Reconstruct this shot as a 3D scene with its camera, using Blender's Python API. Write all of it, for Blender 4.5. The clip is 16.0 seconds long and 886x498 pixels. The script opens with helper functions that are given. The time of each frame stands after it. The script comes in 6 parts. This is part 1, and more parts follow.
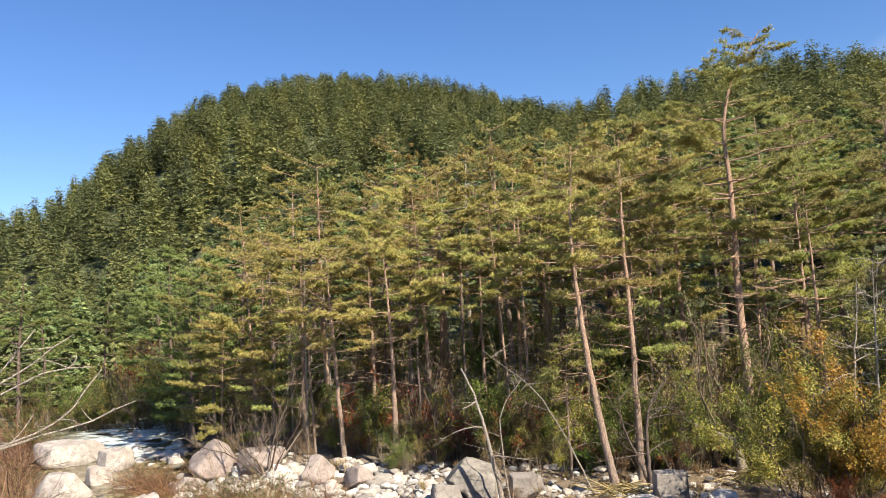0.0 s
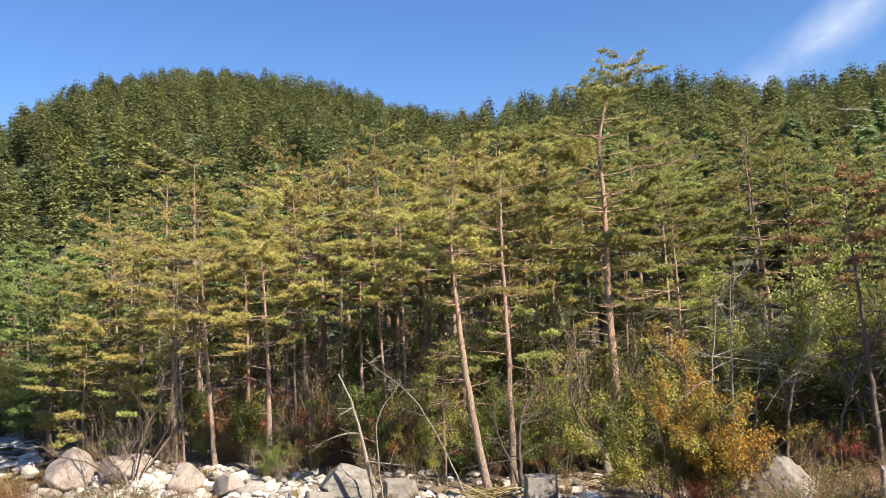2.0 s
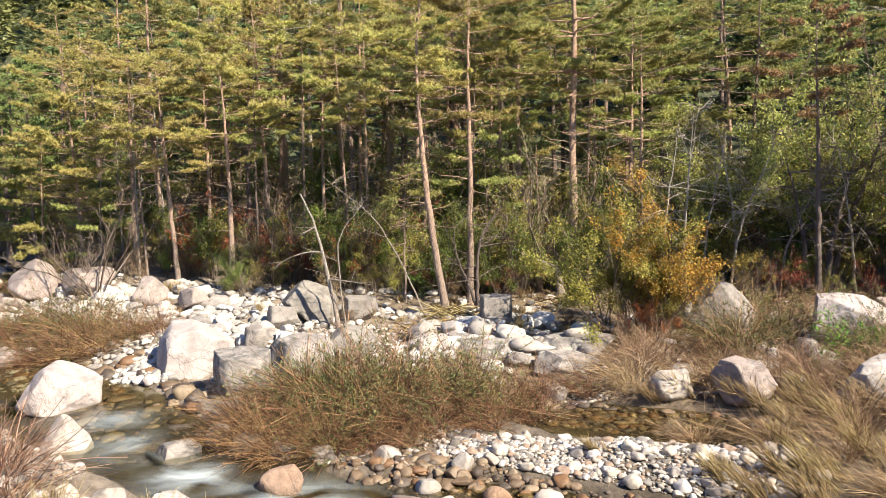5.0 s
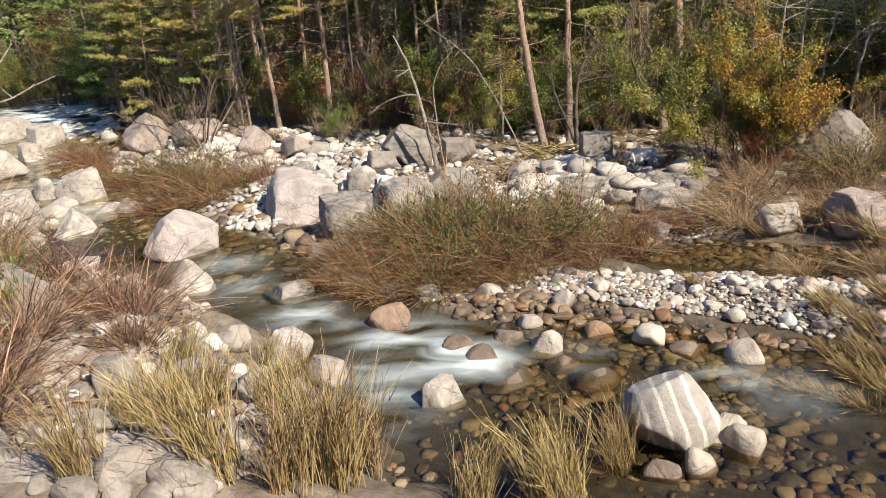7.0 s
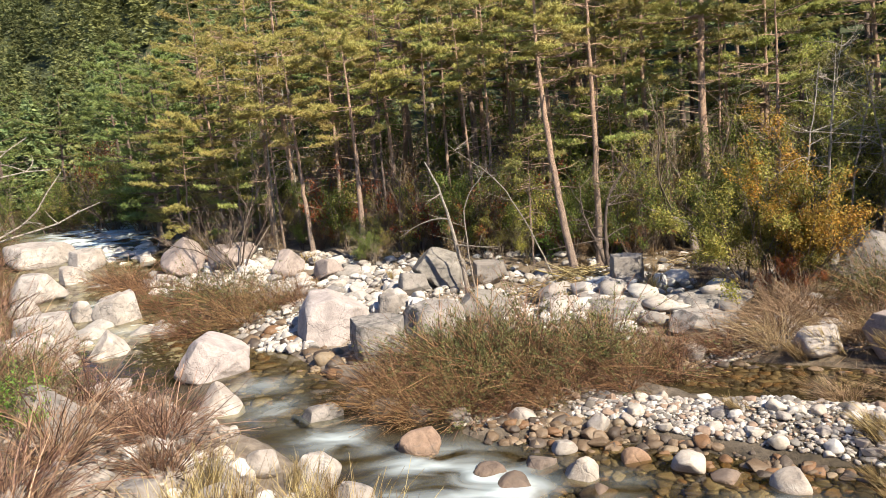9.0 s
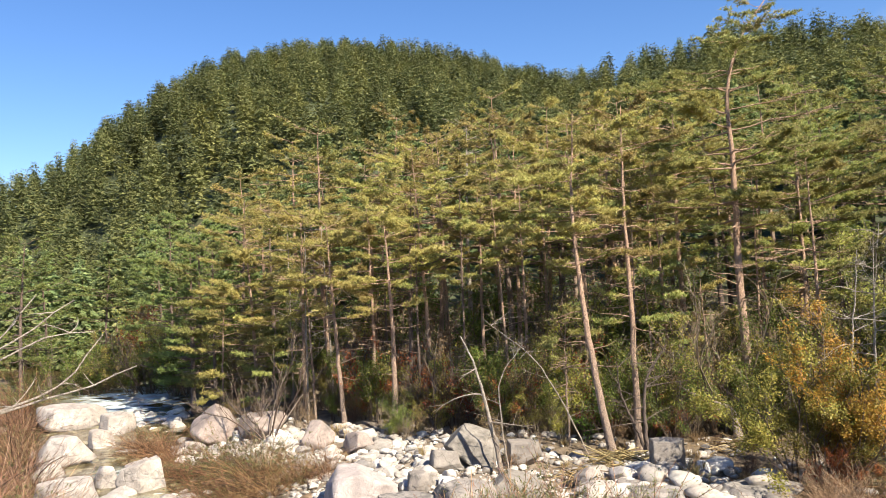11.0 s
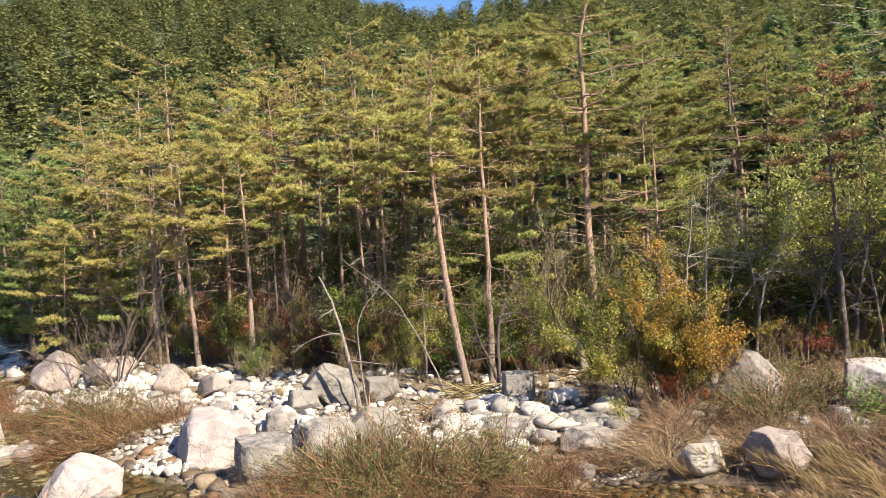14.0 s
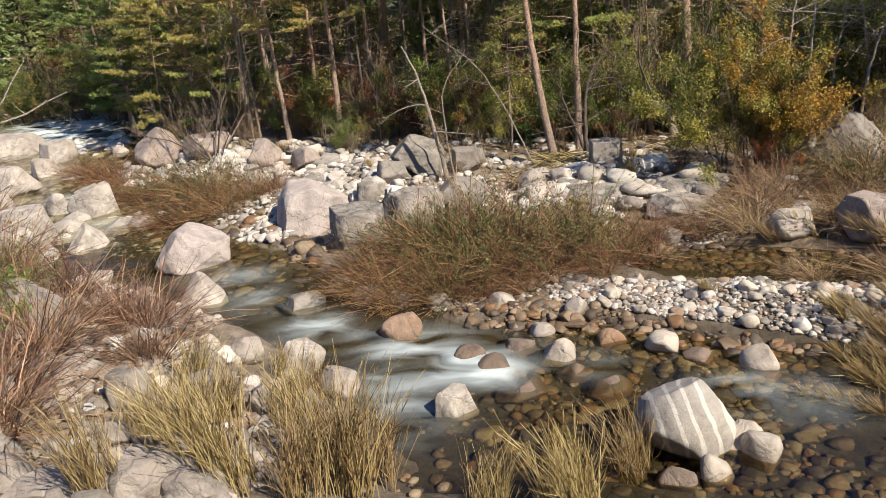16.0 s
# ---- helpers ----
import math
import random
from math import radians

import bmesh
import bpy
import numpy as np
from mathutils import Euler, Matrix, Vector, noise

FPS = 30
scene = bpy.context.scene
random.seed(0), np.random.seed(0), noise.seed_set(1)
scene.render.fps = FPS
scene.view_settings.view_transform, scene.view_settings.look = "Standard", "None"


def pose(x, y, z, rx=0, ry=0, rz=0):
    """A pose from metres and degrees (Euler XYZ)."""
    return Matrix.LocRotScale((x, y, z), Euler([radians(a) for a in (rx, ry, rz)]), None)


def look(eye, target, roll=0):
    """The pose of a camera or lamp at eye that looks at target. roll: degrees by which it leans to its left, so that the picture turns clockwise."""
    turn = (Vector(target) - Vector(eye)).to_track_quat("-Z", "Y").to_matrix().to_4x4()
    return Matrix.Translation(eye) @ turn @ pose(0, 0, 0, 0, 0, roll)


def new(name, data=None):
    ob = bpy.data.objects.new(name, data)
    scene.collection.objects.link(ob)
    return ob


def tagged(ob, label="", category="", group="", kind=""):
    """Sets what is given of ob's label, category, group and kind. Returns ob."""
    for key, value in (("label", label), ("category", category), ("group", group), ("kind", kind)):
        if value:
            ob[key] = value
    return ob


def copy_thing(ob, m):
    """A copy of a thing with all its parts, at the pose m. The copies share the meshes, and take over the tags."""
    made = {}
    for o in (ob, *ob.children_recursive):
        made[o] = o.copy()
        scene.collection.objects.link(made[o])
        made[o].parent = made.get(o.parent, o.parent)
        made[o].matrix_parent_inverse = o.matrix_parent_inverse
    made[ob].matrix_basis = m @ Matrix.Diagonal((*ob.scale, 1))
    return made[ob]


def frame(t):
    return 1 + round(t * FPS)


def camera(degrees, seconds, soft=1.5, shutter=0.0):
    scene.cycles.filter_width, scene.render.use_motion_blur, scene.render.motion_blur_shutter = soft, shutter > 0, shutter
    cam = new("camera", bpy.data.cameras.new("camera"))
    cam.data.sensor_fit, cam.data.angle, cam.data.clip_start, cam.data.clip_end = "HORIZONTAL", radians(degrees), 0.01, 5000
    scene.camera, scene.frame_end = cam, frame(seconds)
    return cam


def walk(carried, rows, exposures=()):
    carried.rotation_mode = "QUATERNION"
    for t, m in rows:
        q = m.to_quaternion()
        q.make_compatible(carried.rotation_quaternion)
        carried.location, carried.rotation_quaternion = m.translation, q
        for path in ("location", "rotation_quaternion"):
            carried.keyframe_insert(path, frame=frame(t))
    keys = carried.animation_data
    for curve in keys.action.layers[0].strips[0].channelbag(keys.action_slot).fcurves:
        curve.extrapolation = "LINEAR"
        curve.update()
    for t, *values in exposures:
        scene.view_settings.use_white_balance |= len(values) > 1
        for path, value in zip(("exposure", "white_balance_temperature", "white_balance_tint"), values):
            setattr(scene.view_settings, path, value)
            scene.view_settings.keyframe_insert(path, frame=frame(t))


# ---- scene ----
EYE = 5.5
cam = camera(57.3, 16.0, soft=0.55)
# seconds, yaw, pitch, roll: the camera turns where it stands, on the road bank
ROWS = [
    (0.0, 0.34, 4.99, 3.86),
    (0.5, 1.72, 5.47, 3.61),
    (1.0, 2.26, 5.33, 3.42),
    (1.5, -2.12, 5.13, 3.12),
    (2.0, -8.16, 4.88, 3.00),
    (2.5, -13.34, 4.56, 2.86),
    (3.0, -18.70, 3.78, 2.36),
    (3.5, -20.54, 2.60, 2.04),
    (4.0, -19.23, 0.50, 1.83),
    (4.5, -15.89, -2.90, 1.45),
    (5.0, -10.75, -7.64, 1.29),
    (5.2, -8.81, -9.65, 1.52),
    (7.3, -4.32, -18.66, 4.64),
    (7.5, -4.24, -18.25, 4.69),
    (8.0, -3.92, -16.92, 4.96),
    (8.5, -3.42, -14.37, 5.38),
    (9.0, -2.30, -9.73, 5.16),
    (9.5, -0.86, -4.92, 4.48),
    (10.0, 0.27, -1.07, 3.65),
    (10.2, 0.51, -0.03, 3.48),
    (12.3, -4.00, 3.98, 3.00),
    (12.5, -6.07, 3.62, 3.10),
    (13.0, -9.51, 2.73, 3.33),
    (13.5, -10.27, 1.07, 3.29),
    (14.0, -9.63, -2.10, 3.43),
    (14.5, -8.42, -6.18, 3.96),
    (15.0, -6.95, -11.09, 4.46),
    (15.5, -5.21, -15.34, 4.87),
    (16.0, -3.92, -17.82, 5.56),
]
walk(cam, [(t, pose(0, 0, EYE, 90 + pitch, roll, yaw)) for t, yaw, pitch, roll in ROWS],
     exposures=((0.0, 1.22), (1.5, 1.21), (2.5, 1.43), (4.5, 1.5), (7.5, 0.95), (9.0, 1.17), (9.5, 1.28), (10.0, 1.36), (12.5, 1.27), (14.5, 1.4), (16.0, 0.8)))

# ---- light ----
SUN_AZ, SUN_EL = 137.0, 43.0      # degrees, clockwise from the view's ahead; height
world = bpy.data.worlds.new("sky")
scene.world = world
world.use_nodes = True
wn = world.node_tree
wn.nodes.clear()


def node(nt, kind, **inputs):
    n = nt.nodes.new(kind)
    for key, value in inputs.items():
        n.inputs[key.replace("_", " ")].default_value = value
    return n


def math_node(nt, op, a, b=0.0, clamp=False):
    n = nt.nodes.new("ShaderNodeMath")
    n.operation, n.use_clamp = op, clamp
    for i, v in enumerate((a, b)):
        if hasattr(v, "is_linked"):
            nt.links.new(v, n.inputs[i])
        else:
            n.inputs[i].default_value = v
    return n.outputs[0]


def mixed(nt, fac, a, b, blend="MIX"):
    """Colour a to b by fac; sockets or colours."""
    n = nt.nodes.new("ShaderNodeMix")
    n.data_type, n.blend_type = "RGBA", blend
    for i, v in ((0, fac), (6, a), (7, b)):
        if hasattr(v, "is_linked"):
            nt.links.new(v, n.inputs[i])
        elif i == 0:
            n.inputs[0].default_value = v
        else:
            n.inputs[i].default_value = (*v, 1.0) if len(v) == 3 else v
    return n.outputs[2]


def ramp(nt, fac, *stops):
    n = nt.nodes.new("ShaderNodeValToRGB")
    nt.links.new(fac, n.inputs[0])
    while len(n.color_ramp.elements) < len(stops):
        n.color_ramp.elements.new(0.5)
    for e, (p, c) in zip(n.color_ramp.elements, stops):
        e.position = p
        e.color = (c, c, c, 1.0) if isinstance(c, (int, float)) else (*c, 1.0)
    return n.outputs[0]


def noise_tex(nt, scale, detail=4.0, rough=0.55, vector=None, distortion=0.0):
    n = node(nt, "ShaderNodeTexNoise", Scale=scale, Detail=detail, Roughness=rough, Distortion=distortion)
    if vector is not None:
        nt.links.new(vector, n.inputs["Vector"])
    return n.outputs["Fac"]


sky = wn.nodes.new("ShaderNodeTexSky")
sky.sky_type, sky.sun_disc = "NISHITA", False
sky.sun_elevation, sky.sun_rotation = radians(SUN_EL), radians(SUN_AZ)
sky.air_density, sky.dust_density, sky.ozone_density = 1.0, 0.2, 3.0
# one thin streak of cirrus above the ridge, and faint veils elsewhere
tc = wn.nodes.new("ShaderNodeTexCoord")
sep = wn.nodes.new("ShaderNodeSeparateXYZ")
wn.links.new(tc.outputs["Generated"], sep.inputs[0])
az = math_node(wn, "ARCTAN2", sep.outputs[0], sep.outputs[1])
el = math_node(wn, "ARCSINE", sep.outputs[2])
along = math_node(wn, "SUBTRACT", el, math_node(wn, "ADD", math_node(wn, "MULTIPLY", az, 0.62), -0.09))
streak = math_node(wn, "SUBTRACT", 1.0, math_node(wn, "ABSOLUTE", math_node(wn, "DIVIDE", along, 0.044)), clamp=True)
ends = math_node(wn, "SUBTRACT", 1.0, math_node(wn, "ABSOLUTE", math_node(wn, "DIVIDE", math_node(wn, "SUBTRACT", az, 0.66), 0.22)), clamp=True)
grain = ramp(wn, noise_tex(wn, 9.0, 6.0, 0.6, tc.outputs["Generated"], 0.6), (0.30, 0.0), (0.62, 1.0))
cirrus = math_node(wn, "MULTIPLY", math_node(wn, "MULTIPLY", streak, ends), grain)
deep = node(wn, "ShaderNodeHueSaturation", Hue=0.510, Saturation=1.22)
wn.links.new(sky.outputs[0], deep.inputs["Color"])
sky_colour = mixed(wn, math_node(wn, "MULTIPLY", cirrus, 0.65, clamp=True), deep.outputs[0], (6.0, 6.3, 6.7))
back = node(wn, "ShaderNodeBackground", Strength=0.076)
wn.links.new(sky_colour, back.inputs[0])
wout = wn.nodes.new("ShaderNodeOutputWorld")
wn.links.new(back.outputs[0], wout.inputs[0])

sun = new("sun", bpy.data.lights.new("sun", "SUN"))
sun.data.energy, sun.data.angle, sun.data.color = 5.0, radians(0.53), (1.0, 0.91, 0.76)
sun_dir = Vector((math.sin(radians(SUN_AZ)) * math.cos(radians(SUN_EL)), math.cos(radians(SUN_AZ)) * math.cos(radians(SUN_EL)), math.sin(radians(SUN_EL))))
sun.matrix_world = look(sun_dir * 300, (0, 0, 0))


# ---- materials ----
def material(name):
    m = bpy.data.materials.new(name)
    m.use_nodes = True
    nt = m.node_tree
    p = nt.nodes["Principled BSDF"]
    return m, nt, p


def bump(nt, p, height, strength, distance):
    b = node(nt, "ShaderNodeBump", Strength=strength, Distance=distance)
    nt.links.new(height, b.inputs["Height"])
    nt.links.new(b.outputs[0], p.inputs["Normal"])


def rand_of(nt, island=True):
    if island:
        return nt.nodes.new("ShaderNodeNewGeometry").outputs["Random Per Island"]
    return nt.nodes.new("ShaderNodeObjectInfo").outputs["Random"]


def where(nt):
    return nt.nodes.new("ShaderNodeNewGeometry").outputs["Position"]


def rock_material(name, light, dark, stain=0.5, lichen=0.3):
    """Granite: mottled grain, grey-black lichen, and a rusty band where the stream wets it."""
    m, nt, p = material(name)
    pos = where(nt)
    tone = mixed(nt, ramp(nt, noise_tex(nt, 2.2, 6, 0.65, pos, 0.4), (0.32, 0.0), (0.68, 1.0)), dark, light)
    tone = mixed(nt, math_node(nt, "MULTIPLY", rand_of(nt, False), 0.35), tone, (0.40, 0.34, 0.30))
    speck = ramp(nt, noise_tex(nt, 38.0, 4, 0.7, pos), (0.34, 0.6), (0.56, 1.0))
    tone = mixed(nt, 0.4, tone, speck, "MULTIPLY")
    blotch = ramp(nt, noise_tex(nt, 1.3, 7, 0.7, pos, 1.2), (0.38, 0.62), (0.56, 1.0))
    tone = mixed(nt, 0.7, tone, blotch, "MULTIPLY")
    vein = nt.nodes.new("ShaderNodeTexVoronoi")
    vein.feature = "DISTANCE_TO_EDGE"
    vein.inputs["Scale"].default_value = 0.8
    warp = nt.nodes.new("ShaderNodeVectorMath")
    warp.operation = "ADD"
    nt.links.new(pos, warp.inputs[0])
    wob = node(nt, "ShaderNodeTexNoise", Scale=1.6, Detail=5.0)
    nt.links.new(pos, wob.inputs["Vector"])
    nt.links.new(wob.outputs["Color"], warp.inputs[1])
    nt.links.new(warp.outputs[0], vein.inputs["Vector"])
    crack = ramp(nt, vein.outputs["Distance"], (0.0, 0.45), (0.022, 1.0))
    tone = mixed(nt, 0.3, tone, crack, "MULTIPLY")
    patch = ramp(nt, noise_tex(nt, 3.4, 8, 0.72, pos, 0.8), (0.60 - lichen * 0.25, 0.0), (0.70 - lichen * 0.2, 1.0))
    tone = mixed(nt, math_node(nt, "MULTIPLY", patch, 0.35 + lichen), tone, (0.09, 0.085, 0.075))
    s = nt.nodes.new("ShaderNodeSeparateXYZ")
    nt.links.new(pos, s.inputs[0])
    wet = math_node(nt, "SUBTRACT", math_node(nt, "ADD", -0.2, math_node(nt, "MULTIPLY", noise_tex(nt, 3.0, 5, 0.6, pos), 0.26)), s.outputs[2])
    wet = ramp(nt, math_node(nt, "MULTIPLY", wet, 6.0, clamp=True), (0.0, 0.0), (1.0, 1.0))
    tone = mixed(nt, math_node(nt, "MULTIPLY", wet, stain), tone, (0.16, 0.085, 0.04))
    tone = mixed(nt, 1.0, tone, (0.86, 0.85, 0.84), "MULTIPLY")
    nt.links.new(tone, p.inputs["Base Color"])
    nt.links.new(math_node(nt, "SUBTRACT", 0.88, math_node(nt, "MULTIPLY", wet, 0.45)), p.inputs["Roughness"])
    h = math_node(nt, "ADD", noise_tex(nt, 4.0, 9, 0.62, pos, 0.5), math_node(nt, "MULTIPLY", crack, 0.25))
    bump(nt, p, h, 0.8, 0.07)
    return m


ROCK = {
    "big": rock_material("pale_granite", (0.568, 0.494, 0.452), (0.404, 0.340, 0.310), 0.6, 0.03),
    "mid": rock_material("cream_granite", (0.636, 0.576, 0.503), (0.361, 0.305, 0.258), 0.6, 0.25),
    "rosy": rock_material("rosy_granite", (0.464, 0.374, 0.323), (0.284, 0.224, 0.189), 0.4, 0.2),
    "grey": rock_material("grey_granite", (0.413, 0.365, 0.314), (0.215, 0.185, 0.159), 0.4, 0.3),
    "rough": rock_material("lichen_granite", (0.447, 0.408, 0.357), (0.181, 0.159, 0.138), 0.4, 0.5),
    "dark": rock_material("dark_gneiss", (0.344, 0.310, 0.262), (0.163, 0.142, 0.120), 0.4, 0.25),
    "tan": rock_material("tan_river_stone", (0.602, 0.542, 0.464), (0.361, 0.301, 0.245), 0.9, 0.1),
    "orange": rock_material("rust_river_stone", (0.396, 0.258, 0.168), (0.241, 0.133, 0.069), 0.8, 0.1),
    "brown": rock_material("brown_river_stone", (0.241, 0.168, 0.116), (0.120, 0.077, 0.052), 0.8, 0.2),
}

# banded gneiss: pale quartz bands in grey
m, nt, p = material("banded_gneiss")
tco = nt.nodes.new("ShaderNodeTexCoord").outputs["Object"]
wv = node(nt, "ShaderNodeTexWave", Scale=1.5, Distortion=5.5, Detail=3.0, Detail_Scale=0.7)
wv.bands_direction = "X"
mp = node(nt, "ShaderNodeMapping", Rotation=(0.0, radians(18), radians(15)))
nt.links.new(tco, mp.inputs[0])
nt.links.new(mp.outputs[0], wv.inputs["Vector"])
band = ramp(nt, wv.outputs["Fac"], (0.80, 0.0), (0.90, 1.0))
tone = mixed(nt, ramp(nt, noise_tex(nt, 6, 6, 0.65, tco), (0.35, 0.0), (0.7, 1.0)), (0.27, 0.24, 0.21), (0.40, 0.36, 0.31))
tone = mixed(nt, band, tone, (0.54, 0.495, 0.44))
tone = mixed(nt, 0.5, tone, ramp(nt, noise_tex(nt, 60, 3, 0.7, tco), (0.35, 0.6), (0.6, 1.0)), "MULTIPLY")
nt.links.new(tone, p.inputs["Base Color"])
p.inputs["Roughness"].default_value = 0.8
bump(nt, p, noise_tex(nt, 14, 8, 0.7, tco), 0.6, 0.03)
ROCK["stripe"] = m


def stone_mix(name, palette, island, wet=0.0):
    """River stones: each takes its own tone."""
    m, nt, p = material(name)
    r = rand_of(nt, island)
    n = len(palette)
    tone = ramp(nt, r, *[(i / n, c) for i, c in enumerate(palette)])
    tone.node.color_ramp.interpolation = "CONSTANT"
    pos = where(nt)
    tone = mixed(nt, 0.6, tone, ramp(nt, noise_tex(nt, 9, 6, 0.7, pos), (0.32, 0.42), (0.6, 1.0)), "MULTIPLY")
    nt.links.new(tone, p.inputs["Base Color"])
    p.inputs["Roughness"].default_value = 0.85 - wet
    bump(nt, p, noise_tex(nt, 22, 7, 0.75, pos), 0.8, 0.02)
    return m


COBBLE_TONES = [(0.447, 0.408, 0.361), (0.327, 0.284, 0.245), (0.533, 0.494, 0.447), (0.292, 0.202, 0.142), (0.206, 0.185, 0.163), (0.413, 0.344, 0.280), (0.146, 0.125, 0.103), (0.482, 0.421, 0.344)]
cobble_mat = stone_mix("cobble_stone", COBBLE_TONES, False)
pale_gravel_mat = stone_mix("bleached_gravel", [(0.454, 0.416, 0.361), (0.538, 0.500, 0.445), (0.353, 0.311, 0.265), (0.437, 0.378, 0.319), (0.235, 0.206, 0.176)], True)
gravel_mat = stone_mix("gravel_stone", COBBLE_TONES, True)
white_mat = stone_mix("bleached_stone", [(0.499, 0.460, 0.408), (0.585, 0.546, 0.490), (0.396, 0.353, 0.305), (0.473, 0.413, 0.357), (0.292, 0.262, 0.232)], False)
bank_gravel_mat = stone_mix("bank_gravel", [(0.26, 0.21, 0.165), (0.34, 0.285, 0.235), (0.17, 0.13, 0.10), (0.22, 0.165, 0.12), (0.42, 0.37, 0.31)], True)
bed_mat = stone_mix("bed_stone", [(0.13, 0.085, 0.048), (0.20, 0.135, 0.08), (0.066, 0.045, 0.03), (0.25, 0.185, 0.115), (0.19, 0.10, 0.045), (0.095, 0.07, 0.05)], True, 0.3)

# ground: sand and gravel by the stream, litter and soil under the trees
m, nt, p = material("bank_soil")
pos = where(nt)
s = nt.nodes.new("ShaderNodeSeparateXYZ")
nt.links.new(pos, s.inputs[0])
litter = mixed(nt, ramp(nt, noise_tex(nt, 5, 8, 0.7, pos), (0.35, 0.0), (0.65, 1.0)), (0.075, 0.055, 0.033), (0.23, 0.165, 0.10))
sand = mixed(nt, ramp(nt, noise_tex(nt, 3, 8, 0.7, pos), (0.35, 0.0), (0.65, 1.0)), (0.11, 0.083, 0.058), (0.30, 0.24, 0.18))
bed = mixed(nt, ramp(nt, noise_tex(nt, 6, 8, 0.7, pos), (0.35, 0.0), (0.65, 1.0)), (0.035, 0.027, 0.016), (0.09, 0.066, 0.040))
hgt = math_node(nt, "ADD", s.outputs[2], math_node(nt, "MULTIPLY", noise_tex(nt, 1.2, 5, 0.6, pos), 0.5))
dry = ramp(nt, math_node(nt, "MULTIPLY", math_node(nt, "SUBTRACT", hgt, 0.18), 4.0, clamp=True), (0.0, 0.0), (1.0, 1.0))
soil = ramp(nt, math_node(nt, "MULTIPLY", math_node(nt, "SUBTRACT", math_node(nt, "ADD", hgt, math_node(nt, "MULTIPLY", math_node(nt, "MINIMUM", math_node(nt, "MAXIMUM", s.outputs[0], -3.0), 9.0), 0.11)), 0.95), 3.0, clamp=True), (0.0, 0.0), (1.0, 1.0))
# hill undergrowth and the shade among its trees, put into the colour
shaded_undergrowth = math_node(nt, "MULTIPLY", math_node(nt, "SUBTRACT", s.outputs[2], 3.0), 0.5, clamp=True)
tone = mixed(nt, shaded_undergrowth, mixed(nt, soil, mixed(nt, dry, bed, sand), litter), mixed(nt, noise_tex(nt, 2, 6, 0.7, pos), (0.02, 0.03, 0.012), (0.075, 0.085, 0.03)))
nt.links.new(tone, p.inputs["Base Color"])
p.inputs["Roughness"].default_value = 0.95
bump(nt, p, noise_tex(nt, 12, 9, 0.75, pos), 0.9, 0.06)
soil_mat = m


def leaf_material(name, tones, patch_scale=0.9, through_light=0.35, patch_tone=None, patch_amount=0.5, by_tree=False):
    """Needles or leaves: a tone per blade, drifts over the crown, light through the blade."""
    m, nt, p = material(name)
    n = len(tones)
    tone = ramp(nt, rand_of(nt, True), *[(i / max(n - 1, 1), c) for i, c in enumerate(tones)])
    pos = where(nt)
    if patch_tone:
        f = ramp(nt, noise_tex(nt, patch_scale, 3, 0.6, pos), (0.42, 0.0), (0.66, 1.0))
        tone = mixed(nt, math_node(nt, "MULTIPLY", f, patch_amount), tone, patch_tone)
    if by_tree:
        att = nt.nodes.new("ShaderNodeAttribute")
        att.attribute_name = "tone"
        tone = mixed(nt, ramp(nt, att.outputs["Fac"], (0.6, 0.0), (1.0, 0.55)), tone, (0.22, 0.21, 0.06))
        each = ramp(nt, att.outputs["Fac"], (0.0, 0.55), (1.0, 1.3))
        tone = mixed(nt, 1.0, tone, each, "MULTIPLY")
    r = rand_of(nt, False)
    hs = node(nt, "ShaderNodeHueSaturation", Saturation=1.0)
    nt.links.new(math_node(nt, "ADD", 0.485, math_node(nt, "MULTIPLY", r, 0.03)), hs.inputs["Hue"])
    nt.links.new(math_node(nt, "ADD", 0.78, math_node(nt, "MULTIPLY", r, 0.44)), hs.inputs["Value"])
    nt.links.new(tone, hs.inputs["Color"])
    tone = hs.outputs[0]
    nt.links.new(tone, p.inputs["Base Color"])
    p.inputs["Roughness"].default_value = 0.55
    p.inputs["Specular IOR Level"].default_value = 0.3
    tr = nt.nodes.new("ShaderNodeBsdfTranslucent")
    nt.links.new(tone, tr.inputs[0])
    mx = node(nt, "ShaderNodeMixShader", Fac=through_light)
    nt.links.new(p.outputs[0], mx.inputs[1])
    nt.links.new(tr.outputs[0], mx.inputs[2])
    nt.links.new(mx.outputs[0], nt.nodes["Material Output"].inputs[0])
    return m


needle_gold = leaf_material("pine_needles_gold", [(0.177, 0.172, 0.045), (0.395, 0.355, 0.098), (0.499, 0.424, 0.148)], 0.45, 0.27, (0.562, 0.355, 0.134), 0.28)
needle_green = leaf_material("pine_needles_green", [(0.126, 0.155, 0.043), (0.283, 0.300, 0.086), (0.428, 0.400, 0.123)], 0.45, 0.27, (0.502, 0.390, 0.123), 0.4)
needle_dark = leaf_material("pine_needles_dark", [(0.112, 0.168, 0.053), (0.208, 0.264, 0.075), (0.320, 0.352, 0.098)], 0.6, 0.2)
needle_hill = leaf_material("hill_conifer_needles", [(0.092, 0.135, 0.057), (0.197, 0.247, 0.095), (0.341, 0.358, 0.140)], 0.5, 0.25)
wood_far = leaf_material("far_wood_needles", [(0.084, 0.121, 0.050), (0.181, 0.222, 0.085), (0.304, 0.319, 0.123)], 0.05, 0.2, (0.213, 0.222, 0.065), 0.5, True)
leaf_green = leaf_material("shrub_leaves_green", [(0.070, 0.105, 0.021), (0.140, 0.182, 0.036), (0.266, 0.266, 0.058)], 1.0, 0.4)
